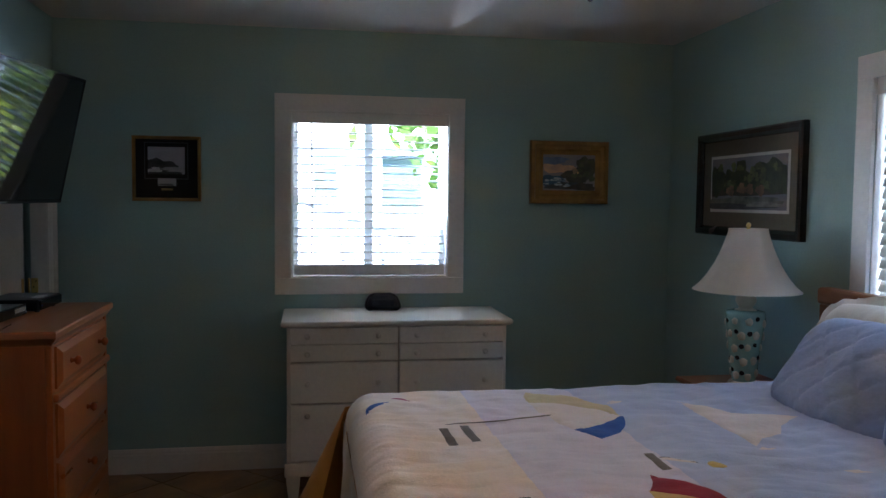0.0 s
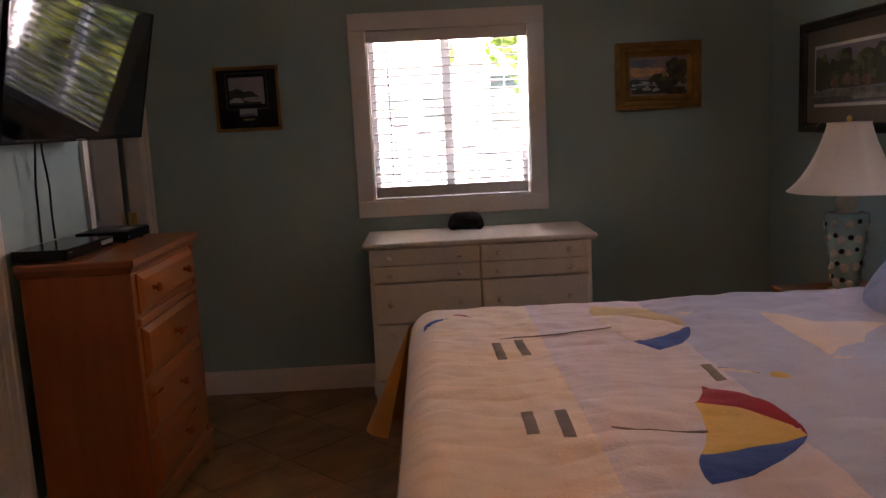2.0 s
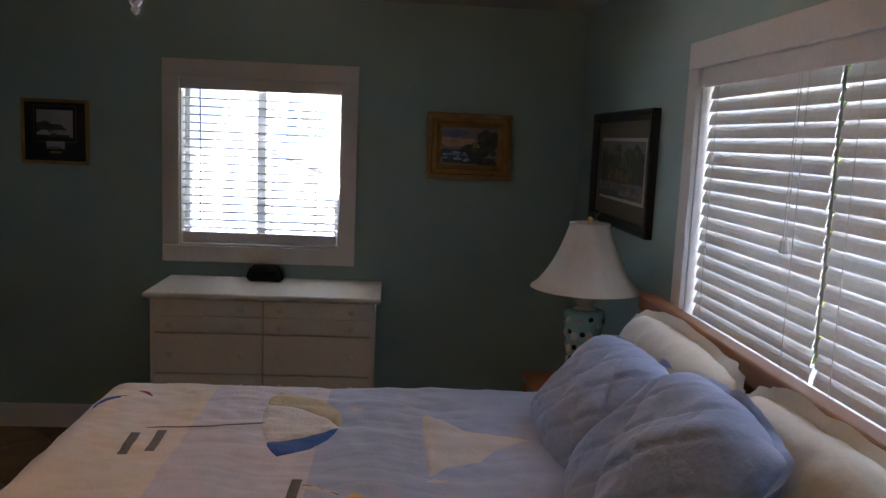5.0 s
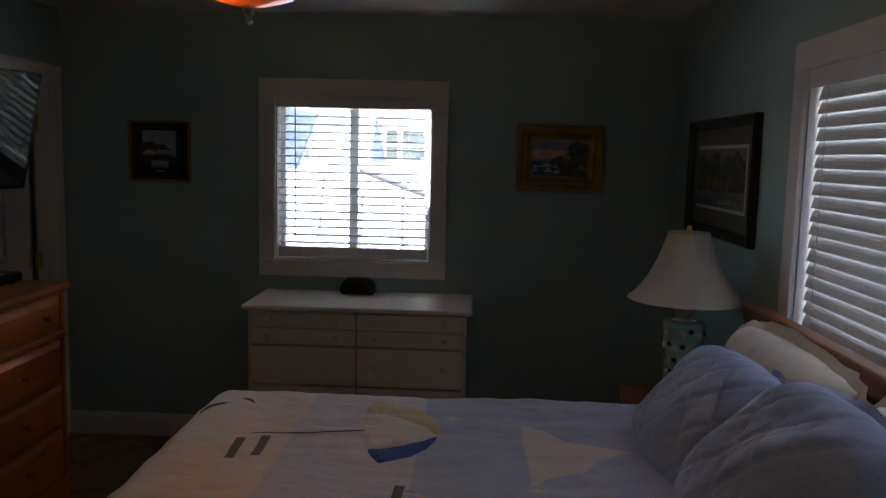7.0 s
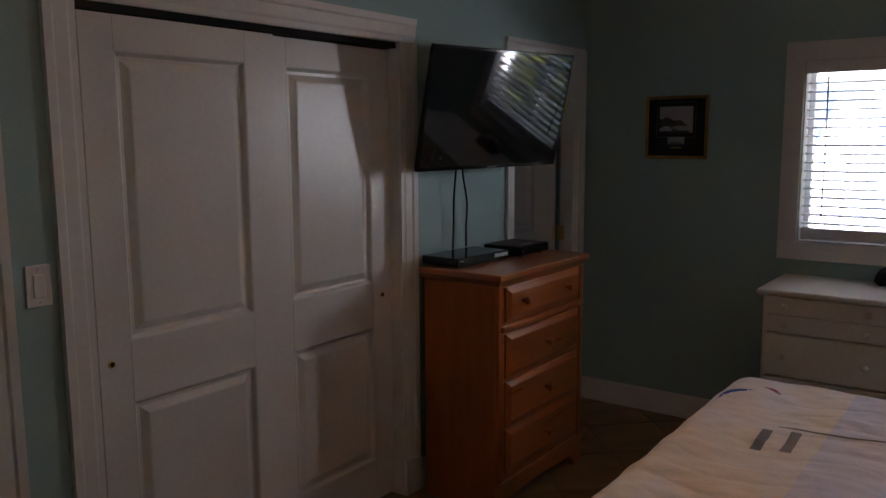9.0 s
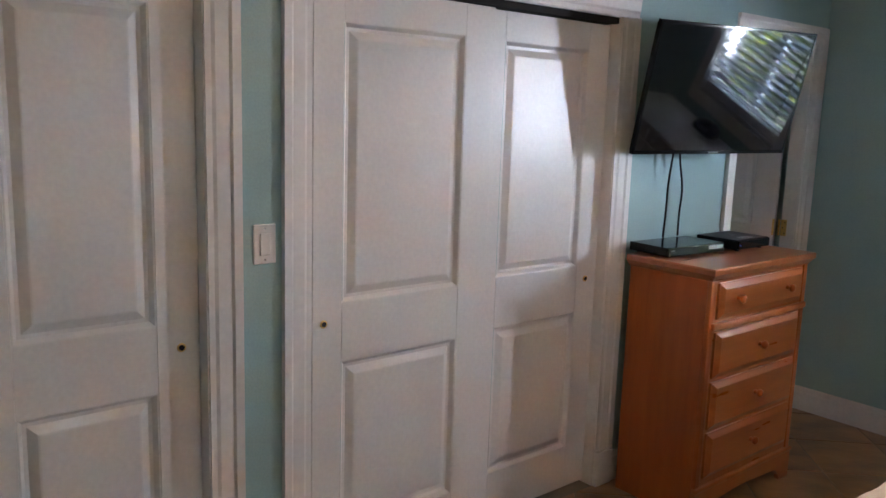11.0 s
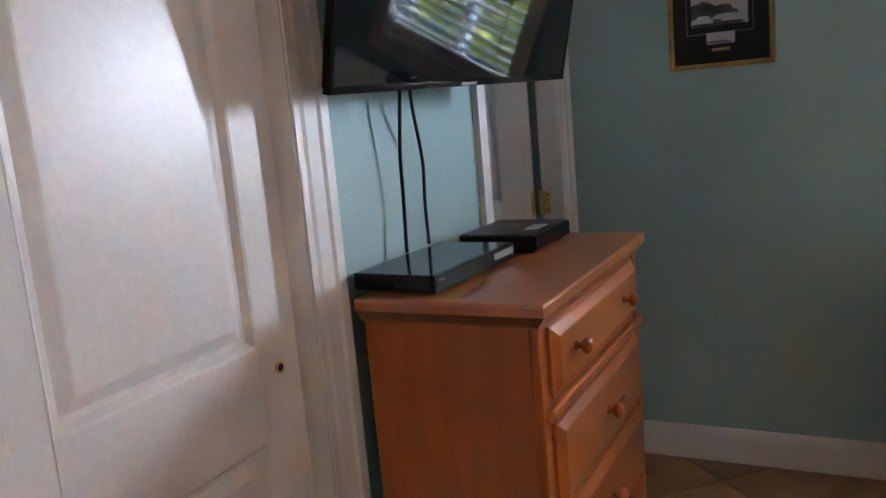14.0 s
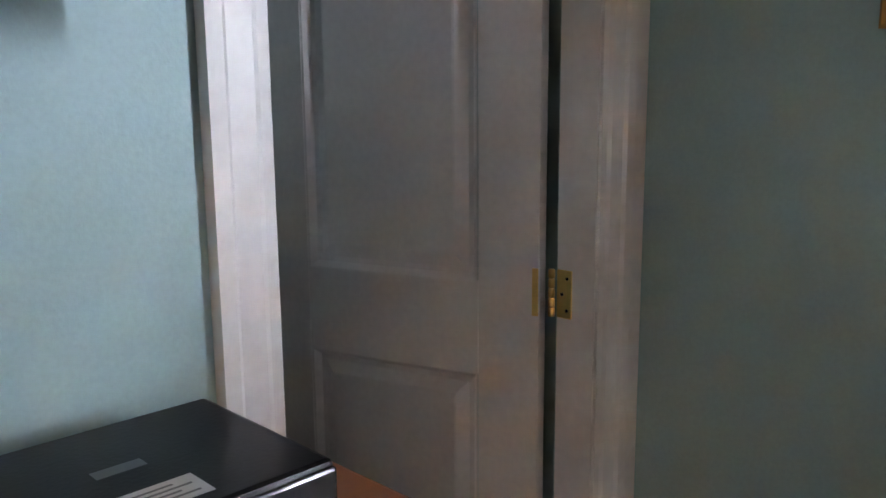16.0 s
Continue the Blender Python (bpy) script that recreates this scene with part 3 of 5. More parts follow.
# ---- wall television ----
p_bl, p_br, p_tl, p_tr = Vector((-1.017, 4.732, 1.474)), Vector((-0.848, 5.617, 1.481)), Vector((-0.893, 4.706, 1.990)), Vector((-0.733, 5.609, 1.999))
ux = ((p_br - p_bl) + (p_tr - p_tl)).normalized()
uz = ((p_tl - p_bl) + (p_tr - p_br))
uz = (uz - ux * uz.dot(ux)).normalized()
uy = uz.cross(ux)
c0 = (p_bl + p_br + p_tl + p_tr) / 4
m = Matrix((ux, uy, uz)).transposed().to_4x4()
m.translation = c0
tv = thing("television", m, "black flat television tilted on a wall arm", "television")
tw, th2 = 0.905, 0.531
part("screen_frame", rings(bmesh.new(), [[(-tw / 2 + i, d, -th2 / 2 + i), (tw / 2 - i, d, -th2 / 2 + i), (tw / 2 - i, d, th2 / 2 - i), (-tw / 2 + i, d, th2 / 2 - i)] for i, d in ((0.004, 0.022), (0, 0.018), (0, 0.002), (0.003, 0.0), (0.011, 0.0), (0.012, 0.002))]), M_GLOSS, tv, "glossy black bezel")
part("screen", boxm(-tw / 2 + 0.012, tw / 2 - 0.012, 0.0018, 0.012, -th2 / 2 + 0.016, th2 / 2 - 0.012), M_SCREEN, tv, "dark switched-off screen")
part("back_shell", rings(bmesh.new(), [[(-a, d, -b), (a, d, -b), (a, d, c), (-a, d, c)] for a, b, c, d in ((0.452, 0.253, 0.253, 0.022), (0.44, 0.245, 0.24, 0.034), (0.30, 0.235, 0.10, 0.062), (0.29, 0.22, 0.08, 0.068))]), M_BLACK, tv)
part("lower_strip", boxm(-tw / 2 + 0.003, tw / 2 - 0.003, -0.0015, 0.002, -th2 / 2 + 0.001, -th2 / 2 + 0.012, 0.001, 1), M_GLOSS, tv)
part("logo_bar", boxm(-0.03, 0.03, -0.0025, -0.001, -th2 / 2 + 0.003, -th2 / 2 + 0.010), M_SILVER, tv)
part("mount_plate", boxm(-0.11, 0.11, 0.068, 0.076, -0.11, 0.11, 0.002, 1), M_BLACK, tv)
e = thing("wall_bracket", pose(XW, 5.15, 1.75, 0, 0, 90), "black steel swivel arm fixed to the wall", "tv bracket")
part("wall_plate", boxm(-0.06, 0.06, -0.012, 0, -0.12, 0.12, 0.002, 1), M_BLACK, e)
part("arm", boxm(-0.03, 0.03, -0.20, -0.012, -0.03, 0.03, 0.004, 1), M_BLACK, e)
part("pivot", lathe([(0.022, -0.07), (0.022, 0.07)], 14), M_BLACK, e).matrix_basis = pose(0, -0.205, 0)


def cable(name, pts, r, label):
    e = link(name, tube(spline(pts, 8), r, 8), M_BLACK, None, "", True)
    tagged(e, label, "cable")
    return e


cable("power_cable", [(-1.06, 5.10, 1.58), (-1.07, 5.095, 1.45), (-1.085, 5.10, 1.33), (-1.09, 5.104, 1.22), (-1.088, 5.095, 1.12), (-1.085, 5.09, CT + 0.045)], 0.0045, "black cable hanging from the television")
cable("video_cable", [(-1.06, 5.14, 1.58), (-1.07, 5.150, 1.46), (-1.085, 5.20, 1.35), (-1.088, 5.213, 1.29), (-1.085, 5.20, 1.20), (-1.08, 5.193, CT + 0.047)], 0.0045, "black cable curving down to the player")



# ---- white dresser under the window ----
DX0, DX1, DYF, DYB, DZ = 0.056, 1.230, 5.965, 6.478, 0.902
dr = thing("dresser", pose(DX0, DYF, 0), "cream painted six-drawer dresser under the window", "dresser")
W = DX1 - DX0
D = DYB - DYF
part("top", rings(bmesh.new(), [[(i, i, z), (W - i, i, z), (W - i, D, z), (i, D, z)] for i, z in ((0.014, DZ - 0.03), (0.002, DZ - 0.022), (0, DZ - 0.014), (0.001, DZ - 0.005), (0.006, DZ))]), M_CREAM, dr, "white painted top with rounded edge")
b0, b1 = 0.028, W - 0.028
part("side_panel", boxm(b0, b0 + 0.02, 0.03, D - 0.005, 0.10, DZ - 0.03, 0.002, 1), M_CREAM, dr)
part("side_panel", boxm(b1 - 0.02, b1, 0.03, D - 0.005, 0.10, DZ - 0.03, 0.002, 1), M_CREAM, dr)
part("back_panel", boxm(b0 + 0.02, b1 - 0.02, D - 0.012, D - 0.005, 0.10, DZ - 0.03), M_CREAM, dr)
# carcass between the drawers, in a darker cream
part("carcass_front", boxm(b0 + 0.02, b1 - 0.02, 0.045, 0.055, 0.12, DZ - 0.03), M_CREAM_D, dr)
part("base_rail", boxm(b0 - 0.012, b1 + 0.012, 0.018, D - 0.004, 0.118, 0.188, 0.005), M_CREAM, dr)
for fx in (b0 - 0.004, b1 - 0.066):
    for fy in (0.026, D - 0.08):
        part("leg", rings(bmesh.new(), [[(fx + i, fy + i, z), (fx + 0.07 - i, fy + i, z), (fx + 0.07 - i, fy + 0.07 - i, z), (fx + i, fy + 0.07 - i, z)] for i, z in ((0.012, 0.0), (0.010, 0.01), (0.0, 0.10), (0.0, 0.1185))]), M_CREAM, dr)
mid = 0.586
for x0, x1 in ((b0 + 0.016, mid - 0.005), (mid + 0.005, b1 - 0.016)):
    for z0, z1, groove, kzs in ((0.700, 0.868, True, (0.828, 0.738)), (0.490, 0.690, False, (0.59,)), (0.196, 0.480, False, (0.43,))):
        bm = bmesh.new()
        if groove:
            add_box(bm, x0, x1, 0.022, 0.044, z0, 0.782, 0.004)
            add_box(bm, x0, x1, 0.022, 0.044, 0.785, z1, 0.004)
        else:
            add_box(bm, x0, x1, 0.022, 0.044, z0, z1, 0.004)
        d = part("drawer", bm, M_CREAM, dr)
        for kz in kzs:
            for kx in (x0 + 0.085, x1 - 0.10):
                turned_knob(d, kx, 0.022, kz, 0.014, M_CREAM)

e = thing("clock_radio", pose(0.595, 6.385, DZ, 0, 0, -3), "rounded black clock radio on the dresser", "radio")
bm = rings(bmesh.new(), [[(sx * (0.098 - i) , -0.055 + i * 0.8, z) for sx in (-1, 1)][::1] + [((0.098 - i), 0.05 - i * 0.4, z), (-(0.098 - i), 0.05 - i * 0.4, z)] for i, z in ((0.012, 0.004), (0.002, 0.014), (0.0, 0.03), (0.006, 0.055), (0.018, 0.076), (0.034, 0.087), (0.055, 0.091))])
bmesh.ops.bevel(bm, geom=[x for x in bm.edges if abs((x.verts[0].co - x.verts[1].co).z) > 0.005], offset=0.012, segments=3, affect="EDGES")
part("body", bm, M_BLACK, e, "", True)
part("dial_window", boxm(-0.062, 0.062, -0.057, -0.05, 0.028, 0.062, 0.004), M_GLOSS, e, "glossy dark display")
part("button_bar", boxm(-0.05, 0.05, -0.012, 0.012, 0.089, 0.095, 0.003), M_GREY, e)
for sx in (-1, 1):
    part("foot", boxm(sx * 0.07 - 0.012, sx * 0.07 + 0.012, -0.035, 0.035, 0, 0.006), M_BLACK, e)


# ---- pictures ----
def picture(name, w, h, m, steps, mats, art, label):
    """Frame w x h: steps of (inset, proud), then nested mats (inset, material), then the art builder."""
    e = thing(name, m, label, "picture")
    part("frame", rings(bmesh.new(), [[(i, -d, i), (w - i, -d, i), (w - i, -d, h - i), (i, -d, h - i)] for i, d in steps], False, False), mats[0], e)
    part("backing", boxm(0.004, w - 0.004, -0.004, 0, 0.004, h - 0.004), mats[0], e)
    y = -0.008
    for i, mt in mats[1]:
        part("mat_board", boxm(i, w - i, y, y + 0.0035, i, h - i), mt, e)
        y -= 0.0015
    art(e, y)
    g = part("glazing", boxm(steps[-1][0] - 0.002, w - steps[-1][0] + 0.002, y - 0.006, y - 0.0045, steps[-1][0] - 0.002, h - steps[-1][0] + 0.002), M_GLASS, e) if mats[2] else None
    if g:
        g.visible_shadow = False
    return e


def painting(e, name, x0, x1, z0, z1, y, sky_top, sky_low, masses, seed, label, gain=1.0):
    """A painted scene: a sky sheet and soft masses as thin raised shapes of paint."""
    rnd = random.Random(seed)
    sky_top, sky_low = tuple(v * 1.4 * gain for v in sky_top), tuple(v * 1.4 * gain for v in sky_low)
    base = surf("paint_sky", sky_top, sky_low, 9, 0.6, 0.2, 60, stretch=(0.6, 1, 2))
    cv = part(name, boxm(x0, x1, y - 0.001, y + 0.001, z0, z1), base, e, label)
    k = 0
    for (cx, cz, rx, rz, c1, c2) in masses:
        k += 1
        n = 22
        ph = rnd.random() * 6
        ring = []
        for i in range(n):
            a = 2 * math.pi * i / n
            q = 1 + 0.16 * math.sin(3 * a + ph) + 0.11 * math.sin(7 * a + 2 * ph) + 0.06 * rnd.uniform(-1, 1)
            px = min(max(x0 + (cx + rx * q * math.cos(a)) * (x1 - x0), x0), x1)
            pz = min(max(z0 + (cz + rz * q * math.sin(a)) * (z1 - z0), z0), z1)
            ring.append((px, pz))
        yy = y - 0.001 - 0.00025 * k
        bm = bmesh.new()
        f = bm.faces.new([bm.verts.new((px, yy, pz)) for px, pz in ring])
        ex = bmesh.ops.extrude_face_region(bm, geom=[f])
        bmesh.ops.translate(bm, vec=(0, 0.0008, 0), verts=[v for v in ex["geom"] if isinstance(v, bmesh.types.BMVert)])
        c1, c2 = tuple(v * 1.7 * gain for v in c1), tuple(v * 1.7 * gain for v in c2)
        part("paint_mass", bm, surf("paint_tone", c1, c2, 22, 0.6, 0.3, 90, mix=0.35), cv)


# black-matted photograph, west end of the north wall
def art_photo(e, y):
    part("gold_line", rect_profile(0.062, 0.288, 0.118, 0.315, [(0, y + 0.001), (0.002, y - 0.001), (0.004, y + 0.001)], False), M_GREY, e)
    painting(e, "photograph", 0.08, 0.27, 0.145, 0.29, y, (0.42, 0.38, 0.42), (0.30, 0.27, 0.30), [(0.30, 0.30, 0.45, 0.26, (0.06, 0.055, 0.06), (0.02, 0.02, 0.022)), (0.2, 0.14, 0.2, 0.10, (0.45, 0.43, 0.45), (0.2, 0.2, 0.2)), (0.7, 0.2, 0.35, 0.06, (0.30, 0.28, 0.30), (0.16, 0.16, 0.16)), (0.5, 0.03, 0.5, 0.06, (0.05, 0.05, 0.05), (0.02, 0.02, 0.02))], 3, "grey print of a rocky shore")
    painting(e, "small_print", 0.13, 0.225, 0.082, 0.122, y, (0.44, 0.40, 0.44), (0.32, 0.30, 0.33), [(0.4, 0.15, 0.5, 0.12, (0.12, 0.11, 0.12), (0.05, 0.05, 0.05))], 5, "small grey print")
    part("name_plate", boxm(0.148, 0.208, y - 0.003, y, 0.058, 0.068, 0.001, 1), M_GOLD2, e, "small brass name plate")


picture("framed_photograph", 0.355, 0.348, pose(-0.737, YN, 1.489), [(0, 0), (0, 0.018), (0.004, 0.022), (0.012, 0.020), (0.018, 0.011)], (M_GOLD, [(0.016, M_MAT_B)], True), art_photo, "square black-matted photograph in a thin gold frame")


def art_cottage(e, y):
    rnd = random.Random(17)
    masses = [(0.28, 0.62, 0.34, 0.13, (0.50, 0.30, 0.16), (0.33, 0.21, 0.15)), (0.18, 0.84, 0.30, 0.10, (0.12, 0.15, 0.22), (0.07, 0.09, 0.15)), (0.84, 0.62, 0.20, 0.34, (0.06, 0.065, 0.045), (0.025, 0.03, 0.022)), (0.62, 0.40, 0.25, 0.22, (0.05, 0.05, 0.035), (0.02, 0.022, 0.018)), (0.16, 0.26, 0.24, 0.18, (0.03, 0.09, 0.16), (0.015, 0.04, 0.08)), (0.45, 0.12, 0.4, 0.10, (0.045, 0.06, 0.07), (0.02, 0.03, 0.035)), (0.75, 0.10, 0.28, 0.10, (0.06, 0.045, 0.03), (0.02, 0.018, 0.015))]
    for _ in range(16):
        masses.append((rnd.uniform(0.05, 0.5), rnd.uniform(0.08, 0.34), rnd.uniform(0.03, 0.07), rnd.uniform(0.012, 0.03), (0.34, 0.40, 0.44), (0.14, 0.20, 0.26)))
    for _ in range(14):
        masses.append((rnd.uniform(0.55, 0.97), rnd.uniform(0.30, 0.85), rnd.uniform(0.03, 0.06), rnd.uniform(0.03, 0.07), (0.07, 0.085, 0.04), (0.03, 0.04, 0.02)))
    masses += [(0.60, 0.55, 0.05, 0.08, (0.30, 0.20, 0.12), (0.12, 0.08, 0.05)), (0.66, 0.50, 0.02, 0.03, (0.5, 0.34, 0.12), (0.3, 0.2, 0.08))]
    painting(e, "canvas", 0.078, 0.393, 0.078, 0.285, y, (0.30, 0.24, 0.20), (0.12, 0.14, 0.20), masses, 8, "oil painting of a cottage above surf")


picture("framed_painting", 0.471, 0.363, pose(1.455, YN, 1.496), [(0, 0), (0, 0.026), (0.006, 0.034), (0.022, 0.036), (0.030, 0.026), (0.044, 0.024), (0.052, 0.028), (0.060, 0.020), (0.078, 0.012)], (M_GOLD, [(0.06, M_GOLD2)], False), art_cottage, "small oil painting in a carved gilt frame")


def art_land(e, y):
    rnd = random.Random(41)
    masses = [(0.5, 0.40, 0.6, 0.16, (0.05, 0.036, 0.02), (0.02, 0.016, 0.01))]
    for cx, cz, rx, rz in ((0.08, 0.58, 0.10, 0.30), (0.24, 0.52, 0.11, 0.24), (0.42, 0.62, 0.12, 0.30), (0.60, 0.55, 0.10, 0.24), (0.80, 0.64, 0.14, 0.30), (0.95, 0.52, 0.09, 0.26)):
        masses.append((cx, cz, rx, rz, (0.035, 0.042, 0.014), (0.014, 0.018, 0.007)))
    for _ in range(26):
        g = rnd.uniform(0.6, 1.6)
        masses.append((rnd.uniform(0.02, 0.98), rnd.uniform(0.42, 0.86), rnd.uniform(0.02, 0.05), rnd.uniform(0.04, 0.10), (0.07 * g, 0.075 * g, 0.02 * g), (0.03 * g, 0.035 * g, 0.012 * g)))
    for cx, cz in ((0.30, 0.36), (0.45, 0.40), (0.56, 0.38), (0.70, 0.36)):
        masses.append((cx, cz, 0.055, 0.10, (0.17, 0.085, 0.04), (0.07, 0.04, 0.02)))
    masses += [(0.5, 0.16, 0.55, 0.08, (0.13, 0.12, 0.10), (0.05, 0.05, 0.045)), (0.35, 0.06, 0.5, 0.06, (0.05, 0.055, 0.06), (0.025, 0.025, 0.03)), (0.75, 0.10, 0.22, 0.05, (0.18, 0.17, 0.15), (0.08, 0.075, 0.07))]
    painting(e, "print", 0.135, 0.82, 0.135, 0.395, y - 0.0005, (0.10, 0.12, 0.17), (0.22, 0.17, 0.14), masses, 12, "landscape print of trees and old houses", 0.9)


picture("framed_landscape_print", 0.955, 0.53, pose(XE, 6.113, 1.343, 0, 0, -90), [(0, 0), (0, 0.03), (0.008, 0.036), (0.028, 0.034), (0.042, 0.022), (0.046, 0.014)], (M_WALNUT, [(0.042, M_MAT_G), (0.120, M_MAT_W)], False), art_land, "wide landscape print in a dark wood frame")

# ---- nightstand and lamp ----
e = thing("nightstand", pose(1.865, 4.95, 0), "reddish wooden nightstand beside the bed", "nightstand")
nw, nd, nh = 0.42, 0.47, 0.71
part("top", rings(bmesh.new(), [[(i, i, z), (nw - i, i, z), (nw - i, nd - i, z), (i, nd - i, z)] for i, z in ((0.012, nh - 0.028), (0.0, nh - 0.018), (0.0, nh - 0.006), (0.005, nh))]), M_PINE_T, e)
part("body", boxm(0.02, nw - 0.01, 0.02, nd - 0.02, 0.12, nh - 0.028, 0.003), M_PINE, e)
for k in (0, 1):
    part("drawer", boxm(0.002, 0.02, 0.05, nd - 0.05, 0.16 + k * 0.27, 0.40 + k * 0.27, 0.004), M_PINE, e)
for lx in (0.03, nw - 0.06):
    for ly in (0.03, nd - 0.06):
        part("leg", boxm(lx, lx + 0.035, ly, ly + 0.035, 0, 0.1205, 0.003), M_PINE, e)

LZ = 0.71
lamp = thing("table_lamp", pose(2.080, 5.205, LZ), "aqua ceramic shell lamp with a white bell shade", "lamp")
part("foot", lathe([(0.066, 0), (0.068, 0.006), (0.064, 0.016), (0.055, 0.022)], 28), M_IVORY, lamp, "", True)
vprof = [(0.046, 0.02), (0.05, 0.03), (0.057, 0.09), (0.066, 0.17), (0.076, 0.25), (0.083, 0.30), (0.084, 0.318), (0.080, 0.328), (0.062, 0.333), (0.05, 0.334)]
part("vase", lathe(vprof, 32), M_CERAM, lamp, "pale aqua pierced ceramic vase", True)
rnd = random.Random(5)
for row in range(5):
    zc = 0.055 + row * 0.057
    rad = 0.052 + (zc - 0.03) * 0.118
    for k in range(7):
        a = 2 * math.pi * (k + 0.5 * (row % 2)) / 7 + rnd.uniform(-0.12, 0.12)
        z = zc + rnd.uniform(-0.008, 0.008)
        s = rnd.uniform(0.85, 1.15)
        n = 11
        bm = bmesh.new()
        lo = []
        for fr, dp in ((1.0, 0.0), (0.8, 0.004), (0.35, 0.006)):
            lo.append([(0.0165 * s * fr * (1 + 0.13 * math.cos(5 * 2 * math.pi * i / n + k)) * math.cos(2 * math.pi * i / n), -dp, 0.018 * s * fr * (1 + 0.1 * math.sin(3 * 2 * math.pi * i / n + row)) * math.sin(2 * math.pi * i / n)) for i in range(n)])
        rings(bm, lo, False)
        part("shell", bm, M_SHELL, lamp, "", True).matrix_basis = pose(rad * math.cos(a), rad * math.sin(a), z, 0, 0, math.degrees(a) + 90)
        if (k + row) % 3 != 2:
            a2 = a + math.pi / 7
            # dark discs paint the shaded piercings on the solid vase
            hm = lathe([(0.011 * s, 0.0), (0.0105 * s, 0.0025)], 9)
            part("pierced_hole_shade", hm, M_DARK, lamp).matrix_basis = pose((rad - 0.0008) * math.cos(a2), (rad - 0.0008) * math.sin(a2), z + 0.012, 90, 0, math.degrees(a2) + 90)
part("neck", lathe([(0.05, 0.333), (0.036, 0.338), (0.028, 0.345), (0.036, 0.356), (0.044, 0.372), (0.042, 0.39), (0.030, 0.402), (0.018, 0.408), (0.014, 0.42), (0.012, 0.44)], 24), M_IVORY, lamp, "ivory ceramic ball neck", True)
part("harp", tube(spline([(0.012, 0, 0.43), (0.05, 0, 0.48), (0.06, 0, 0.56), (0.035, 0, 0.65), (0, 0, 0.685), (-0.035, 0, 0.65), (-0.06, 0, 0.56), (-0.05, 0, 0.48), (-0.012, 0, 0.43)], 5), 0.002, 6), M_BRASS, lamp)
part("finial", lathe([(0.004, 0.68), (0.01, 0.688), (0.006, 0.694), (0.011, 0.702), (0.009, 0.711), (0.002, 0.716)], 14), M_BRASS, lamp, "", True)
sp = [(0.226, 0.418), (0.2255, 0.422), (0.198, 0.447), (0.170, 0.482), (0.142, 0.527), (0.120, 0.572), (0.102, 0.617), (0.088, 0.657), (0.080, 0.686), (0.080, 0.690)]
outer = [[((r + 0.0028 * math.cos(8 * 2 * math.pi * i / 64)) * math.cos(2 * math.pi * i / 64), (r + 0.0028 * math.cos(8 * 2 * math.pi * i / 64)) * math.sin(2 * math.pi * i / 64), z) for i in range(64)] for r, z in sp]
inner = [[((r - 0.002) * math.cos(2 * math.pi * i / 64), (r - 0.002) * math.sin(2 * math.pi * i / 64), z) for i in range(64)] for r, z in sp[::-1]]
sh = part("shade", rings(bmesh.new(), outer + inner + [outer[0]], False, False), M_SHADE, lamp, "cream cloth bell shade", True)
for r, z in ((0.2265, 0.42), (0.0815, 0.688)):
    part("shade_trim", tube([(r * math.cos(2 * math.pi * i / 40), r * math.sin(2 * math.pi * i / 40), z) for i in range(41)], 0.0025, 6), M_SHADE, sh)

# ---- bed ----
BX0, BX1, BY0, BY1, BZ = 0.312, 2.20, 2.87, 4.745, 0.852
bed = thing("bed", pose(0, 0, 0), "wide bed with an oak headboard under the window", "bed")
part("box_spring", boxm(BX0 + 0.07, BX1, BY0 + 0.06, BY1 - 0.06, 0.20, 0.50, 0.03, 3), M_SHEET, bed)
part("mattress", boxm(BX0 + 0.05, BX1, BY0 + 0.05, BY1 - 0.05, 0.50, 0.795, 0.06, 4), M_SHEET, bed)
part("bed_skirt", boxm(BX0 + 0.055, BX0 + 0.066, BY0 + 0.05, BY1 - 0.05, 0.01, 0.48, 0.003, 1), M_SKIRT, bed, "blue-grey cloth bed skirt")
for lx in (BX0 + 0.15, BX1 - 0.12):
    for ly in (BY0 + 0.15, BY1 - 0.2):
        part("leg", lathe([(0.025, 0), (0.03, 0.02), (0.03, 0.20)], 14), M_BLACK, bed).matrix_basis = pose(lx, ly, 0)
hb = part("headboard", boxm(BX1 + 0.012, BX1 + 0.05, BY0 - 0.14, BY1 + 0.14, 0.0, 1.11, 0.004), M_OAK, bed, "honey oak headboard")
part("top_rail", boxm(BX1 + 0.002, BX1 + 0.07, BY0 - 0.165, BY1 + 0.150, 1.1105, 1.178, 0.016, 4), M_OAK, hb, "rounded oak rail")

# quilt surface
QX0, QX1 = BX0, 2.06


def quilt_z(x, y):
    z = BZ
    for d, r in ((x - QX0, 0.10), (BY1 - y, 0.09), (y - BY0, 0.10)):
        if d < r:
            z -= r - math.sqrt(max(r * r - (r - d) ** 2, 0))
    z += 0.008 * noise.noise((x * 2.3, y * 2.3, 0.3)) + 0.007 * noise.noise((x * 6, y * 9, 2.0)) + 0.0035 * noise.noise((x * 17, y * 21, 7.0))
    wr = noise.noise((x * 3.0, y * 16.0, 5.0))
    z += 0.006 * wr * (0.4 + 0.6 * max(0, min(1, (x - 0.6) / 0.8)))
    z -= 0.0022 * max(0, 1 - abs(((y * 11 + 0.4 * math.sin(x * 14)) % 1) - 0.5) * 9)
    return z


quilt = thing("quilt", pose(0, 0, 0), "pastel striped beach quilt with umbrella patches on the bed", "quilt")


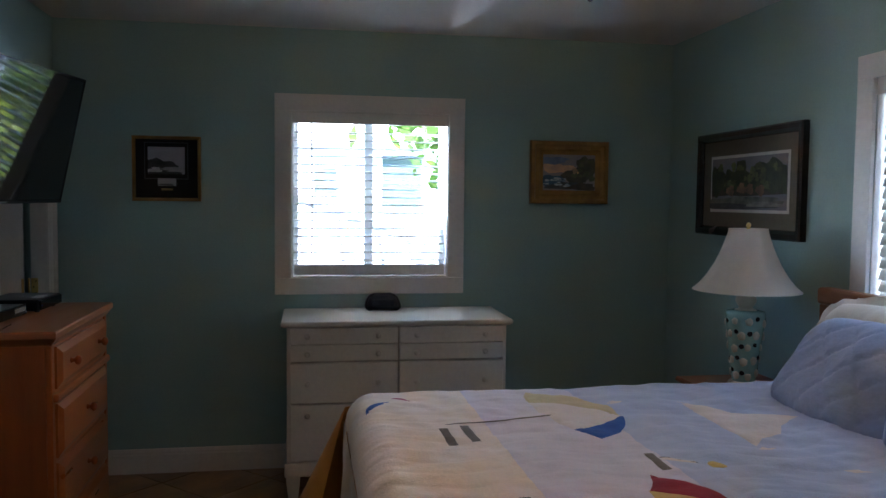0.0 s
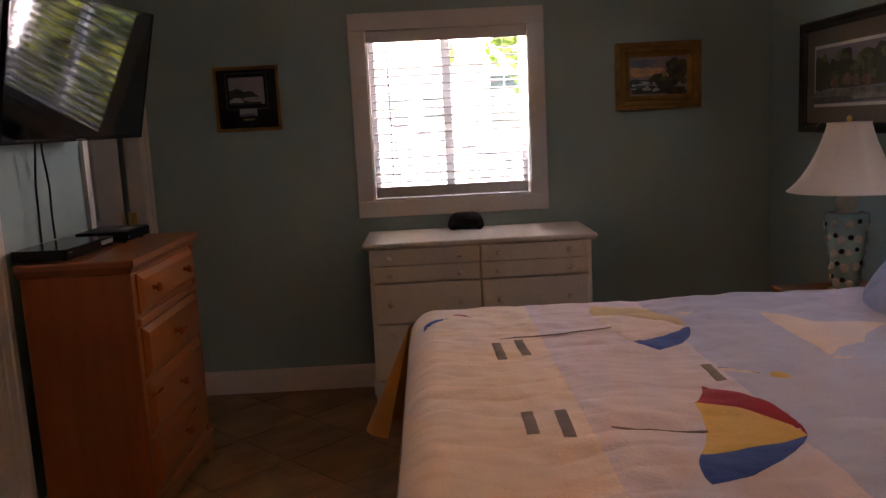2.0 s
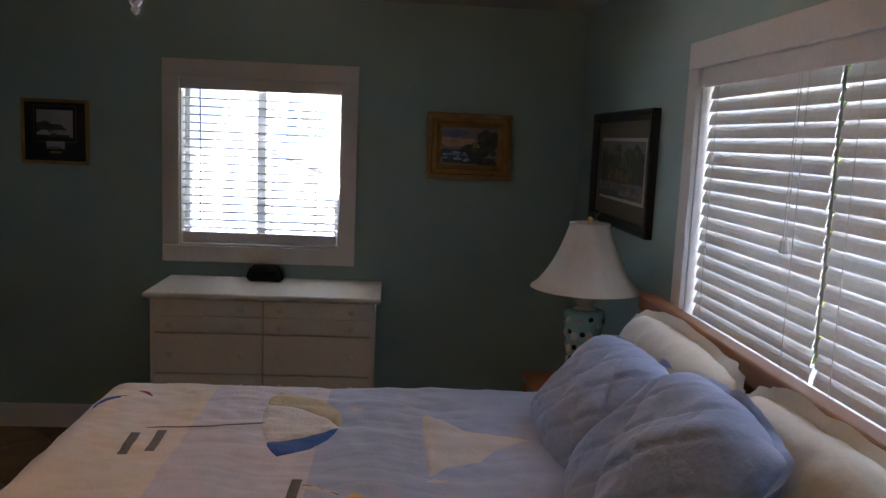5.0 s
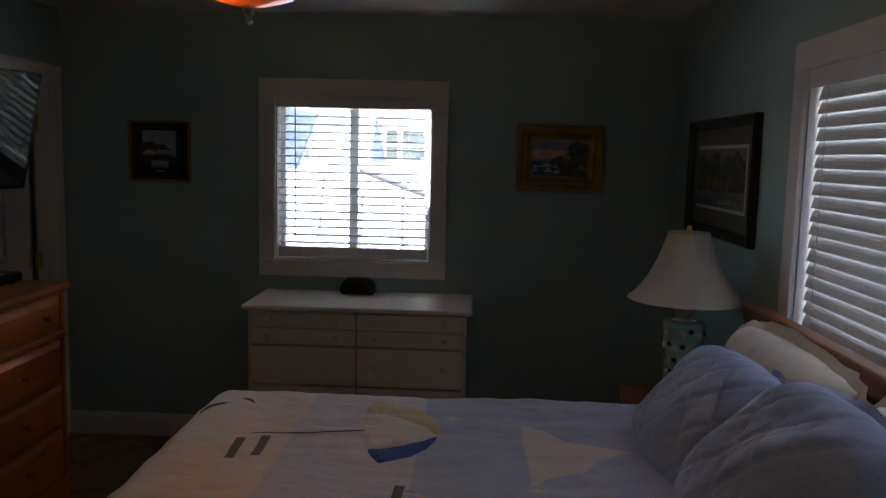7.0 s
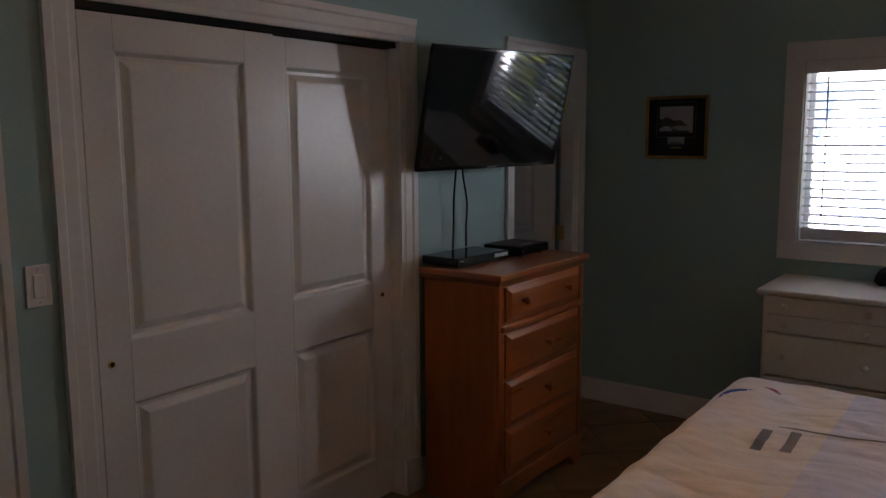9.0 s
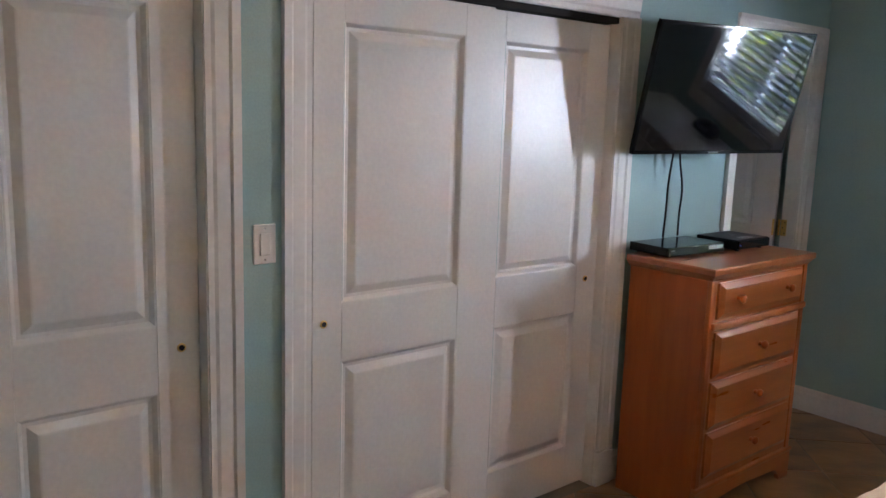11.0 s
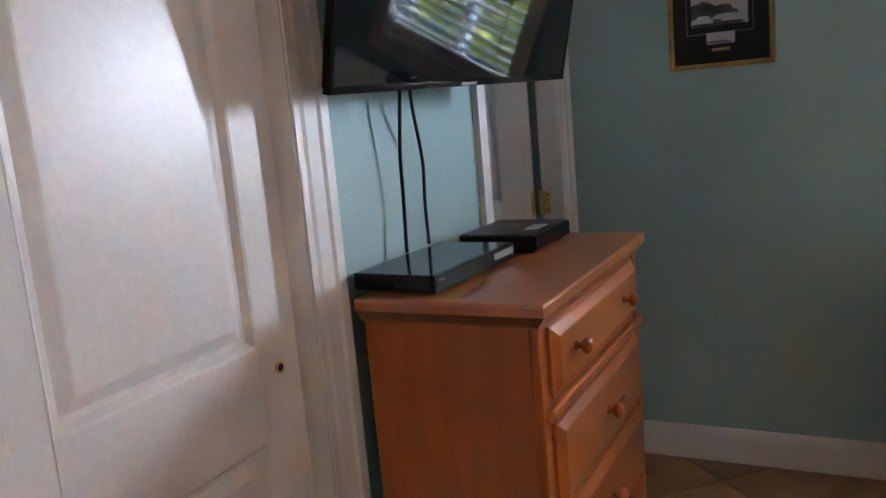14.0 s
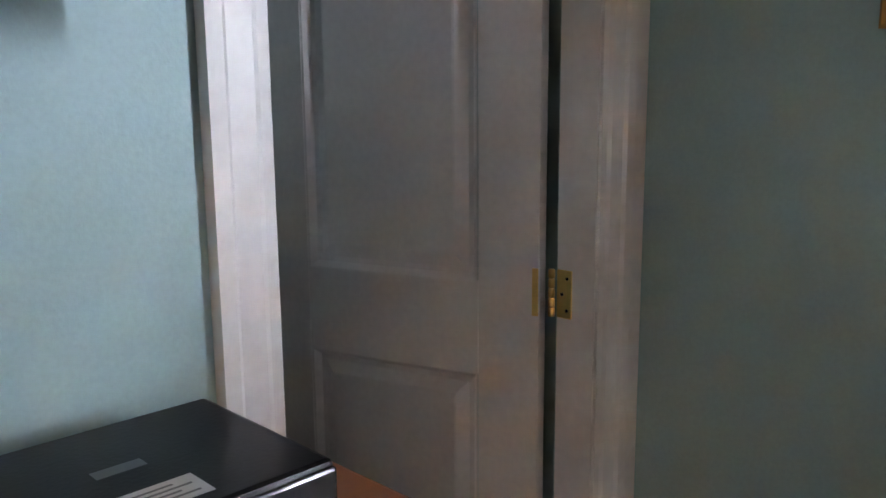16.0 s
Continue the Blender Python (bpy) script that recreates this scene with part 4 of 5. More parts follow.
def grid_sheet(x0, x1, y0, y1, nx, ny, fz, th=0.006):
    bm = bmesh.new()
    top = [[bm.verts.new((x0 + (x1 - x0) * i / nx, y0 + (y1 - y0) * j / ny, 0)) for j in range(ny + 1)] for i in range(nx + 1)]
    for row in top:
        for v in row:
            v.co.z = fz(v.co.x, v.co.y)
    for i in range(nx):
        for j in range(ny):
            bm.faces.new((top[i][j], top[i + 1][j], top[i + 1][j + 1], top[i][j + 1]))
    return bm


part("cream_band", grid_sheet(QX0, 0.705, BY0, BY1, 60, 220, quilt_z), M_Q_CREAM, quilt, "cream quilted band", True)
part("lilac_band", grid_sheet(0.705, 1.083, BY0, BY1, 60, 220, quilt_z), M_Q_LILAC, quilt, "lilac white quilted band", True)
part("blue_band", grid_sheet(1.083, QX1, BY0, BY1, 120, 220, quilt_z), M_Q_BLUE, quilt, "sky blue quilted band", True)


def hang(name, along, y0, y1, drop0, drop1, mat, label, flare=0.03, n=120, mz=14):
    """The quilt hanging at the foot (along 'y') or at the sides (along 'x')."""
    bm = bmesh.new()
    rows = []
    for k in range(mz + 1):
        f = drop0 + (drop1 - drop0) * k / mz
        r = []
        for i in range(n + 1):
            s = y0 + (y1 - y0) * i / n
            wv = 0.012 * f / 0.3 * math.sin(s * 17) + 0.008 * noise.noise((s * 5, f * 4, 1))
            if along == "y":
                p = (QX0 - 0.002 - flare * f - wv * min(1, f * 5), s, BZ - 0.10 - f + 0.0)
            elif along == "far":
                p = (s, BY1 + 0.002 + flare * f + wv * min(1, f * 5), BZ - 0.09 - f)
            else:
                p = (s, BY0 - 0.002 - flare * f - wv * min(1, f * 5), BZ - 0.10 - f)
            r.append(bm.verts.new(p))
        rows.append(r)
    for a, b in zip(rows, rows[1:]):
        for i in range(n):
            bm.faces.new((a[i], a[i + 1], b[i + 1], b[i]))
    return part(name, bm, mat, quilt, label, True)


hang("foot_drop", "y", BY0 + 0.02, BY1 - 0.03, 0.0, 0.40, M_Q_CREAM, "cream drop over the foot of the bed")
hang("side_drop", "far", QX0 + 0.03, QX1, 0.0, 0.42, M_Q_ORANGE, "orange drop over the side")
hang("side_drop", "near", QX0 + 0.03, QX1, 0.0, 0.42, M_Q_ORANGE, "orange drop over the side")
# orange corner fold that flares out at the foot
bm = bmesh.new()
loops = []
for k in range(11):
    f = k / 10
    row = []
    for i in range(13):
        a = math.radians(-5 + 100 * i / 12)
        rr = 0.02 + 0.19 * f * (0.55 + 0.45 * math.sin(math.pi * i / 12) + 0.15 * math.sin(3 * a))
        row.append((QX0 + 0.02 - rr * math.cos(a), BY1 - 0.03 + rr * math.sin(a), BZ - 0.06 - 0.40 * f))
    loops.append(row)
rings(bm, loops, False, False, False)
part("corner_fold", bm, M_Q_ORANGE, quilt, "orange border fold at the corner", True)


def patch(name, outline, mat, label="", lift=0.0035):
    """An applique piece cut to an outline, following the quilt's surface, with a raised edge."""
    bm = bmesh.new()
    f = bm.faces.new([bm.verts.new((x, y, 0)) for x, y in outline])
    bmesh.ops.triangulate(bm, faces=[f])
    for _ in range(3):
        bmesh.ops.subdivide_edges(bm, edges=[ed for ed in bm.edges if ed.calc_length() > 0.022], cuts=1, use_grid_fill=False)
        bmesh.ops.triangulate(bm, faces=bm.faces[:])
    for v in bm.verts:
        edge = v.is_boundary
        v.co.z = quilt_z(v.co.x, v.co.y) + (0.0005 if edge else lift)
    return part(name, bm, mat, quilt, label, True)


def arc(p, q, bulge, n=8):
    (x0, y0), (x1, y1) = p, q
    dx, dy = x1 - x0, y1 - y0
    return [(x0 + dx * k / n - dy * bulge * 4 * (k / n) * (1 - k / n), y0 + dy * k / n + dx * bulge * 4 * (k / n) * (1 - k / n)) for k in range(n + 1)]


def bar(name, p, q, w, mat, label=""):
    (x0, y0), (x1, y1) = p, q
    L = math.hypot(x1 - x0, y1 - y0)
    nx, ny = -(y1 - y0) / L * w / 2, (x1 - x0) / L * w / 2
    return patch(name, [(x0 + nx, y0 + ny), (x0 - nx, y0 - ny), (x1 - nx, y1 - ny), (x1 + nx, y1 + ny)], mat, label, 0.002)


A, B, C, Dp, E = (0.856, 3.277), (0.871, 3.379), (0.945, 3.640), (0.999, 3.755), (1.101, 3.453)
patch("umbrella_blue", arc(A, E, -0.11)[:-1] + arc(E, B, 0.055)[:-1] + arc(B, A, -0.1)[:-1], M_NAVY, "deep blue umbrella panel")
patch("umbrella_yellow", arc(B, E, -0.055)[:-1] + arc(E, C, -0.13)[:-1] + arc(C, B, 0.06)[:-1], M_YEL, "yellow umbrella panel")
patch("umbrella_red", arc(C, E, 0.13)[:-1] + arc(E, Dp, -0.15)[:-1] + arc(Dp, C, 0.06)[:-1], M_RED, "dark red umbrella panel")
bar("umbrella_pole", (0.746, 3.544), (0.938, 3.491), 0.008, M_BAR)
A2, B2, E2, F2, G2 = (0.987, 4.045), (0.944, 4.155), (1.139, 4.282), (0.898, 4.48), (0.925, 4.61)
patch("umbrella_blue", arc(A2, E2, -0.12)[:-1] + arc(E2, B2, 0.09)[:-1] + arc(B2, A2, -0.08)[:-1], M_NAVY, "deep blue umbrella panel")
patch("umbrella_white", arc(B2, E2, -0.09)[:-1] + arc(E2, F2, -0.13)[:-1] + arc(F2, B2, -0.05)[:-1], M_WHITE_F, "white umbrella panel")
patch("umbrella_pale", arc(F2, E2, 0.13)[:-1] + arc(E2, G2, -0.20)[:-1] + arc(G2, F2, -0.08)[:-1], M_PALEY, "pale yellow umbrella panel")
bar("umbrella_pole", (0.585, 4.25), (0.955, 4.30), 0.007, M_BAR)
for p, q in (((0.590, 3.665), (0.587, 3.522)), ((0.660, 3.654), (0.656, 3.498)), ((0.570, 4.207), (0.576, 4.064)), ((0.636, 4.235), (0.643, 4.081)), ((1.058, 3.900), (1.054, 3.775))):
    bar("deckchair_bar", p, q, 0.026, M_BAR, "grey brown ribbon patch")
bar("umbrella_pole", (1.075, 3.87), (1.165, 3.835), 0.005, M_BAR)
bar("white_ribbon", (1.078, 3.862), (1.160, 3.838), 0.02, M_WHITE_F)
patch("ball", [(1.206 + 0.022 * math.cos(i * 0.524), 3.815 + 0.03 * math.sin(i * 0.524)) for i in range(12)], M_YEL, "yellow ball patch")
patch("corner_umbrella_blue", arc((0.366, 4.43), (0.452, 4.535), 0.25)[:-1] + arc((0.452, 4.535), (0.366, 4.43), -0.02)[:-1], M_NAVY, "bright blue patch")
patch("corner_umbrella_pink", arc((0.455, 4.59), (0.522, 4.525), 0.22)[:-1] + arc((0.522, 4.525), (0.455, 4.59), -0.05)[:-1], M_MAG, "magenta patch")
patch("sail", [(1.386, 4.42), (1.386, 4.17), (1.389, 3.945), (1.45, 4.01), (1.53, 4.05), (1.58, 4.13), (1.695, 4.22), (1.60, 4.25), (1.50, 4.30)], M_WHITE_F, "white sail patch")
patch("sail", [(1.440, 3.53), (1.435, 3.32), (1.427, 3.11), (1.50, 3.18), (1.54, 3.24), (1.60, 3.32), (1.57, 3.37), (1.53, 3.43), (1.49, 3.48)], M_WHITE_F, "white sail patch")
for gx, gy, a in ((1.225, 3.26, 0.6), (1.327, 3.43, -0.5), (1.531, 3.72, -0.6), (1.41, 3.92, 0.3), (1.18, 4.44, 0.2)):
    c, s = math.cos(a), math.sin(a)
    patch("gull", [(gx + c * u - s * v, gy + s * u + c * v) for u, v in ((-0.035, 0.0), (-0.005, -0.014), (0.035, 0.004), (0.008, 0.006), (0.0, 0.02))], M_WHITE_F, "small white gull patch", 0.002)


# ---- pillows ----
def pillow(name, w, h, t, m, mat, label, flange=0.0, seed=1, seam=0.0):
    """A stuffed pillow: local x width, z height, y thickness; with a loose flange round it."""
    e = thing(name, m, label, "pillow", "pillows on the bed")
    n = 52
    bm = bmesh.new()

    def outline_at(u, v):
        x, z = u * math.sqrt(1 - 0.24 * v * v) * w / 2, v * math.sqrt(1 - 0.24 * u * u) * h / 2
        edge = max(abs(u), abs(v)) ** 6
        k = 1 + edge * (0.035 * noise.noise((u * 2.1 + seed, v * 2.1, seed)) + 0.018 * noise.noise((u * 6 + seed, v * 6, 3.0)))
        return x * k * 1.04, z * k * 1.04

    def at(i, j, side):
        u, v = -1 + 2 * i / n, -1 + 2 * j / n
        x, z = outline_at(u, v)
        b = max(0.0, (1 - u ** 4) * (1 - v ** 4)) ** 0.6
        y = side * t / 2 * b
        k = noise.noise((x * 5 + seed, z * 5, seed * 1.3)) * 0.026 + noise.noise((x * 13 + seed, z * 11, 4)) * 0.012 - 0.010 * abs(noise.noise((x * 9 + z * 7 + seed, z * 4 - x * 3, 8)))
        y += side * k * b
        if seam:
            d = min(abs(((u * 2.2 + v * 1.4 + 9) % 1) - 0.5), abs(((u * 2.2 - v * 1.4 + 9) % 1) - 0.5))
            y -= side * seam * max(0, 1 - d * 12) * b
        z -= 0.05 * b * (0.5 - v) * 0.3
        return (x, y, z)

    for side in (-1, 1):
        g = [[bm.verts.new(at(i, j, side)) for j in range(n + 1)] for i in range(n + 1)]
        for i in range(n):
            for j in range(n):
                bm.faces.new((g[i][j], g[i + 1][j], g[i + 1][j + 1], g[i][j + 1]))
    bmesh.ops.remove_doubles(bm, verts=bm.verts, dist=0.0006)
    part("cushion", bm, mat, e, "", True)
    if flange:
        bm = bmesh.new()
        ring = []
        N = 160
        for k in range(N):
            a = k / N * 4
            sd, q = int(a), a % 1 * 2 - 1
            u, v = ((q, -1), (1, q), (-q, 1), (-1, -q))[sd]
            x, z = outline_at(u, v)
            fl = flange * (0.9 + 0.15 * math.sin(k * 0.24 + seed) + 0.06 * math.sin(k * 0.7))
            wob = 0.010 * math.sin(k * 0.21 + seed) + 0.004 * math.sin(k * 0.6)
            q0 = 0.75 if abs(u) > 0.8 and abs(v) > 0.8 else 1.0
            ring.append(((x * 0.985, 0.0, z * 0.985), (x + u * fl * 0.5 * q0, wob * 0.6, z + v * fl * 0.5 * q0), (x + u * fl * q0, wob, z + v * fl * q0)))
        rows = [[bm.verts.new(p) for p in r] for r in ring]
        for k in range(N):
            r0, r1 = rows[k], rows[(k + 1) % N]
            bm.faces.new((r0[0], r0[1], r1[1], r1[0]))
            bm.faces.new((r0[1], r0[2], r1[2], r1[1]))
        part("flange", bm, mat, e, "", True)
    return e


# backs towards the headboard; local -y looks to the foot of the bed
pillow("bed_pillow", 0.86, 0.36, 0.17, pose(2.095, 4.27, 0.985, -20, 0, -90), M_PIL_C, "cream bed pillow leaning on the headboard", 0.035, 2)
pillow("bed_pillow", 0.84, 0.37, 0.19, pose(2.085, 3.38, 0.99, -20, 0, -90), M_PIL_C, "cream bed pillow leaning on the headboard", 0.035, 7)
pillow("pillow_sham", 0.60, 0.40, 0.22, pose(1.905, 4.22, 0.955, -42, 0, -87), M_PIL_B, "quilted pale blue pillow sham", 0.016, 4, 0.012)
pillow("pillow_sham", 0.62, 0.46, 0.23, pose(1.895, 3.65, 0.985, -42, 0, -93), M_PIL_B, "large quilted pale blue pillow sham", 0.018, 9, 0.012)

# ---- ceiling light ----
cl = thing("ceiling_light", pose(0.767, 3.595, 1.925) @ Matrix.Scale(0.80, 4), "amber glass bowl ceiling light with a finial, lit", "ceiling light")
bp = [(0.012, 0.045), (0.05, 0.05), (0.11, 0.068), (0.16, 0.098), (0.185, 0.135), (0.19, 0.15)]
part("bowl", rings(bmesh.new(), [[(r * math.cos(2 * math.pi * i / 36), r * math.sin(2 * math.pi * i / 36), z) for i in range(36)] for r, z in bp + [(r - 0.004 if r > 0.02 else r, z + 0.004) for r, z in bp[::-1]]], False, False), M_AMBER, cl, "amber alabaster glass bowl", True)
part("rim_band", tube([(0.19 * math.cos(2 * math.pi * i / 40), 0.19 * math.sin(2 * math.pi * i / 40), 0.15) for i in range(41)], 0.006, 8), M_BRASS, cl)
part("finial", lathe([(0.003, 0.0), (0.009, 0.005), (0.011, 0.012), (0.006, 0.018), (0.012, 0.024), (0.018, 0.034), (0.02, 0.045), (0.006, 0.05)], 16), M_SILVER, cl, "pale metal finial", True)
part("stem", lathe([(0.008, 0.05), (0.008, 0.617)], 12), M_BRASS, cl)
part("canopy", lathe([(0.07, 0.643), (0.068, 0.634), (0.05, 0.619), (0.012, 0.609)], 24), M_BRASS, cl, "", True)
part("bulb", lathe([(0.008, 0.072), (0.02, 0.08), (0.026, 0.10), (0.022, 0.12), (0.012, 0.132)], 16), glow("bulb_glow", (1.0, 0.66, 0.28), 4), cl).matrix_basis = pose(0.06, 0, 0)

# ---- outside: ground, neighbouring roofs, trees ----
tagged(link("ground", boxm(-400, 400, -400, 400, -4.0, -3.3), M_GROUND), "grassy ground below the windows", "ground", "", "structure")


def house(name, m, w, d, hw, hr, wall_mat, label, windows=()):
    """A gabled house: local x width, y depth, eaves at hw, ridge along x at hr."""
    e = thing(name, m, label, "house", "neighbouring houses")
    bm = bmesh.new()
    rings(bm, [[(x, 0, 0), (x, d, 0), (x, d, hw), (x, d / 2, hr), (x, 0, hw)] for x in (0, w)])
    part("wall", bm, wall_mat, e)
    k = (hr - hw) / (d / 2)
    for sgn in (-1, 1):
        bm = bmesh.new()
        y0 = -0.4 if sgn < 0 else d + 0.4
        z0 = hw - 0.4 * k
        rings(bm, [[(x, y0, z0 + 0.02), (x, d / 2, hr + 0.02), (x, d / 2, hr + 0.10), (x, y0, z0 + 0.10)] for x in (-0.35, w + 0.35)])
        rf = part("roof", bm, M_ROOF, e, "white standing seam metal roof")
        x = -0.3
        while x < w + 0.3:
            sb = bmesh.new()
            rings(sb, [[(x + a, yy, zz + b) for a, b in ((0, 0.10), (0, 0.14), (0.035, 0.14), (0.035, 0.10))] for yy, zz in ((y0, z0), (d / 2, hr))])
            part("seam", sb, M_ROOF, rf)
            x += 0.42
    for wx, wz, ww, wh in windows:
        wd = part("window", rect_profile(wx, wx + ww, wz, wz + wh, [(-0.08, 0.0), (-0.08, -0.06), (0, -0.06), (0, -0.02)], False), M_TRIM, e)
        part("pane", boxm(wx, wx + ww, -0.03, -0.012, wz, wz + wh), M_PANE_D, wd)
        part("sash_bar", boxm(wx, wx + ww, -0.045, -0.03, wz + wh / 2 - 0.03, wz + wh / 2 + 0.03), M_TRIM, wd)
    return e


house("house", pose(-6.5, 10.5, -3.3), 7.2, 7.0, 2.6, 4.75, M_SIDING, "white house with a white seamed metal roof")
house("house", pose(-9.0, 22.0, -3.3, 0, 0, 0), 14.0, 6.0, 6.4, 8.4, M_SIDING, "white two-storey house with grey-green windows", ((8.02, 4.84, 0.28, 0.72), (8.42, 4.84, 0.55, 0.72), (9.35, 4.84, 0.55, 0.72), (5.2, 4.6, 0.9, 1.3), (11.0, 4.6, 1.0, 1.3)))


def gable(x, outline, label):
    """A gable end that looks east at x: its outline as (y, z) pairs, with white rake boards along its upper edges."""
    e = thing("gable_end", pose(x, 0, 0), label, "gable")
    part("wall", rings(bmesh.new(), [[(d, y, z) for y, z in outline] for d in (0.0, -0.5)]), M_BLUE_W, e)
    for (ya, za), (yb, zb) in zip(outline[1:], outline[2:]):
        L = math.hypot(yb - ya, zb - za)
        ny, nz = (zb - za) / L * 0.05, -(yb - ya) / L * 0.05
        part("rake_board", rings(bmesh.new(), [[(d, ya, za), (d, yb, zb), (d, yb + ny, zb + nz), (d, ya + ny, za + nz)] for d in (0.02, -0.52)]), M_ROOF, e)
    return e


gable(-1.0, ((10.6, 1.40), (11.9, 1.42), (13.3, 2.21), (10.6, 2.19)), "blue-grey shaded gable wall above the white roof")
gable(-0.5, ((15.22, 1.35), (17.78, 1.35), (15.88, 2.31)), "narrow gable in shaded blue-grey with white rakes")
# the low roof before the window, its hip falling to the east
e = thing("low_roof", pose(0, 0, 0), "white standing seam roof with a grey hip flashing", "roof")
RY0, RY1 = 8.7, 10.2


def roof_z(x):
    return 1.50 - 0.36 * max(0.0, x - 0.05)


part("roof_sheet", rings(bmesh.new(), [[(x, RY0, -0.10), (x, RY1, roof_z(x)), (x, RY1 + 0.1, roof_z(x) - 0.08), (x, RY0, -0.2)] for x in (-2.0, 0.05, 1.25)]), M_ROOF, e)
for k in range(8):
    x = -1.8 + 0.4 * k
    part("seam", rings(bmesh.new(), [[(x + a + f * -0.12, RY0 + (RY1 - RY0) * f, -0.10 + (roof_z(x) + 0.10) * f + b) for a, b in ((0, 0), (0, 0.03), (0.022, 0.03), (0.022, 0))] for f in (0.0, 0.985)]), M_GREY_M, e)
part("flashing", tube([(0.05, RY1, roof_z(0.05) + 0.01), (1.25, RY1, roof_z(1.25) + 0.01)], 0.03, 6), M_GREY_M, e, "grey hip flashing")


def tree(x, y, z, h, rc, seed, label, leaves=4200, leaf=None):
    rnd = random.Random(seed)
    e = thing("tree", pose(x, y, z), label, "tree", "trees outside")
    bm = bmesh.new()
    tips = []

    def limb(p, d, L, r, depth):
        pts, q = [], Vector(p)
        dd = Vector(d)
        for k in range(6):
            pts.append(tuple(q))
            dd = (dd + Vector((rnd.uniform(-0.16, 0.16), rnd.uniform(-0.16, 0.16), rnd.uniform(-0.02, 0.12)))).normalized()
            q = q + dd * L / 5
        n = 7
        loops = []
        for k, pp in enumerate(pts):
            rr = r * (1 - 0.6 * k / 5)
            pv = Vector(pp)
            dr2 = (Vector(pts[min(k + 1, 5)]) - Vector(pts[max(k - 1, 0)])).normalized()
            a = dr2.orthogonal().normalized()
            b = dr2.cross(a)
            loops.append([tuple(pv + rr * (a * math.cos(6.2832 * i / n) + b * math.sin(6.2832 * i / n))) for i in range(n)])
        rings(bm, loops)
        if depth == 0:
            tips.extend(Vector(pp) for pp in pts[2:])
            return
        for _ in range(3 if depth > 1 else 4):
            k = rnd.randint(2, 5)
            ang = rnd.uniform(0, 6.28)
            limb(pts[k], (math.cos(ang), math.sin(ang), rnd.uniform(0.1, 0.8)), L * rnd.uniform(0.5, 0.75), r * 0.45, depth - 1)
        tips.append(Vector(pts[-1]))

    limb((0, 0, 0), (0, 0, 1), h * 0.62, h * 0.028, 3)
    part("trunk", bm, M_BARK, e, "", True)
    vs, fs = [], []
    for k in range(leaves):
        c = tips[rnd.randrange(len(tips))] + Vector((rnd.gauss(0, rc * 0.16), rnd.gauss(0, rc * 0.16), rnd.gauss(0, rc * 0.13)))
        s = rnd.uniform(0.10, 0.20)
        if x + c.x < 3.0 and y + c.y < 8.0:
            continue
        a = Vector((rnd.uniform(-1, 1), rnd.uniform(-1, 1), rnd.uniform(-0.6, 0.6))).normalized()
        b = a.cross(Vector((rnd.uniform(-1, 1), rnd.uniform(-1, 1), rnd.uniform(-1, 1)))).normalized()
        o = len(vs)
        vs += [tuple(c - a * s), tuple(c + b * s * 0.42 - a * s * 0.1), tuple(c + a * s), tuple(c - b * s * 0.42 - a * s * 0.1)]
        fs.append((o, o + 1, o + 2, o + 3))
    me = bpy.data.meshes.new("crown")
    me.from_pydata(vs, [], fs)
    me.materials.append(leaf or M_LEAF)
    ob = new("crown", me)
    ob.parent = e
    ob["kind"] = "stuff"
    return e


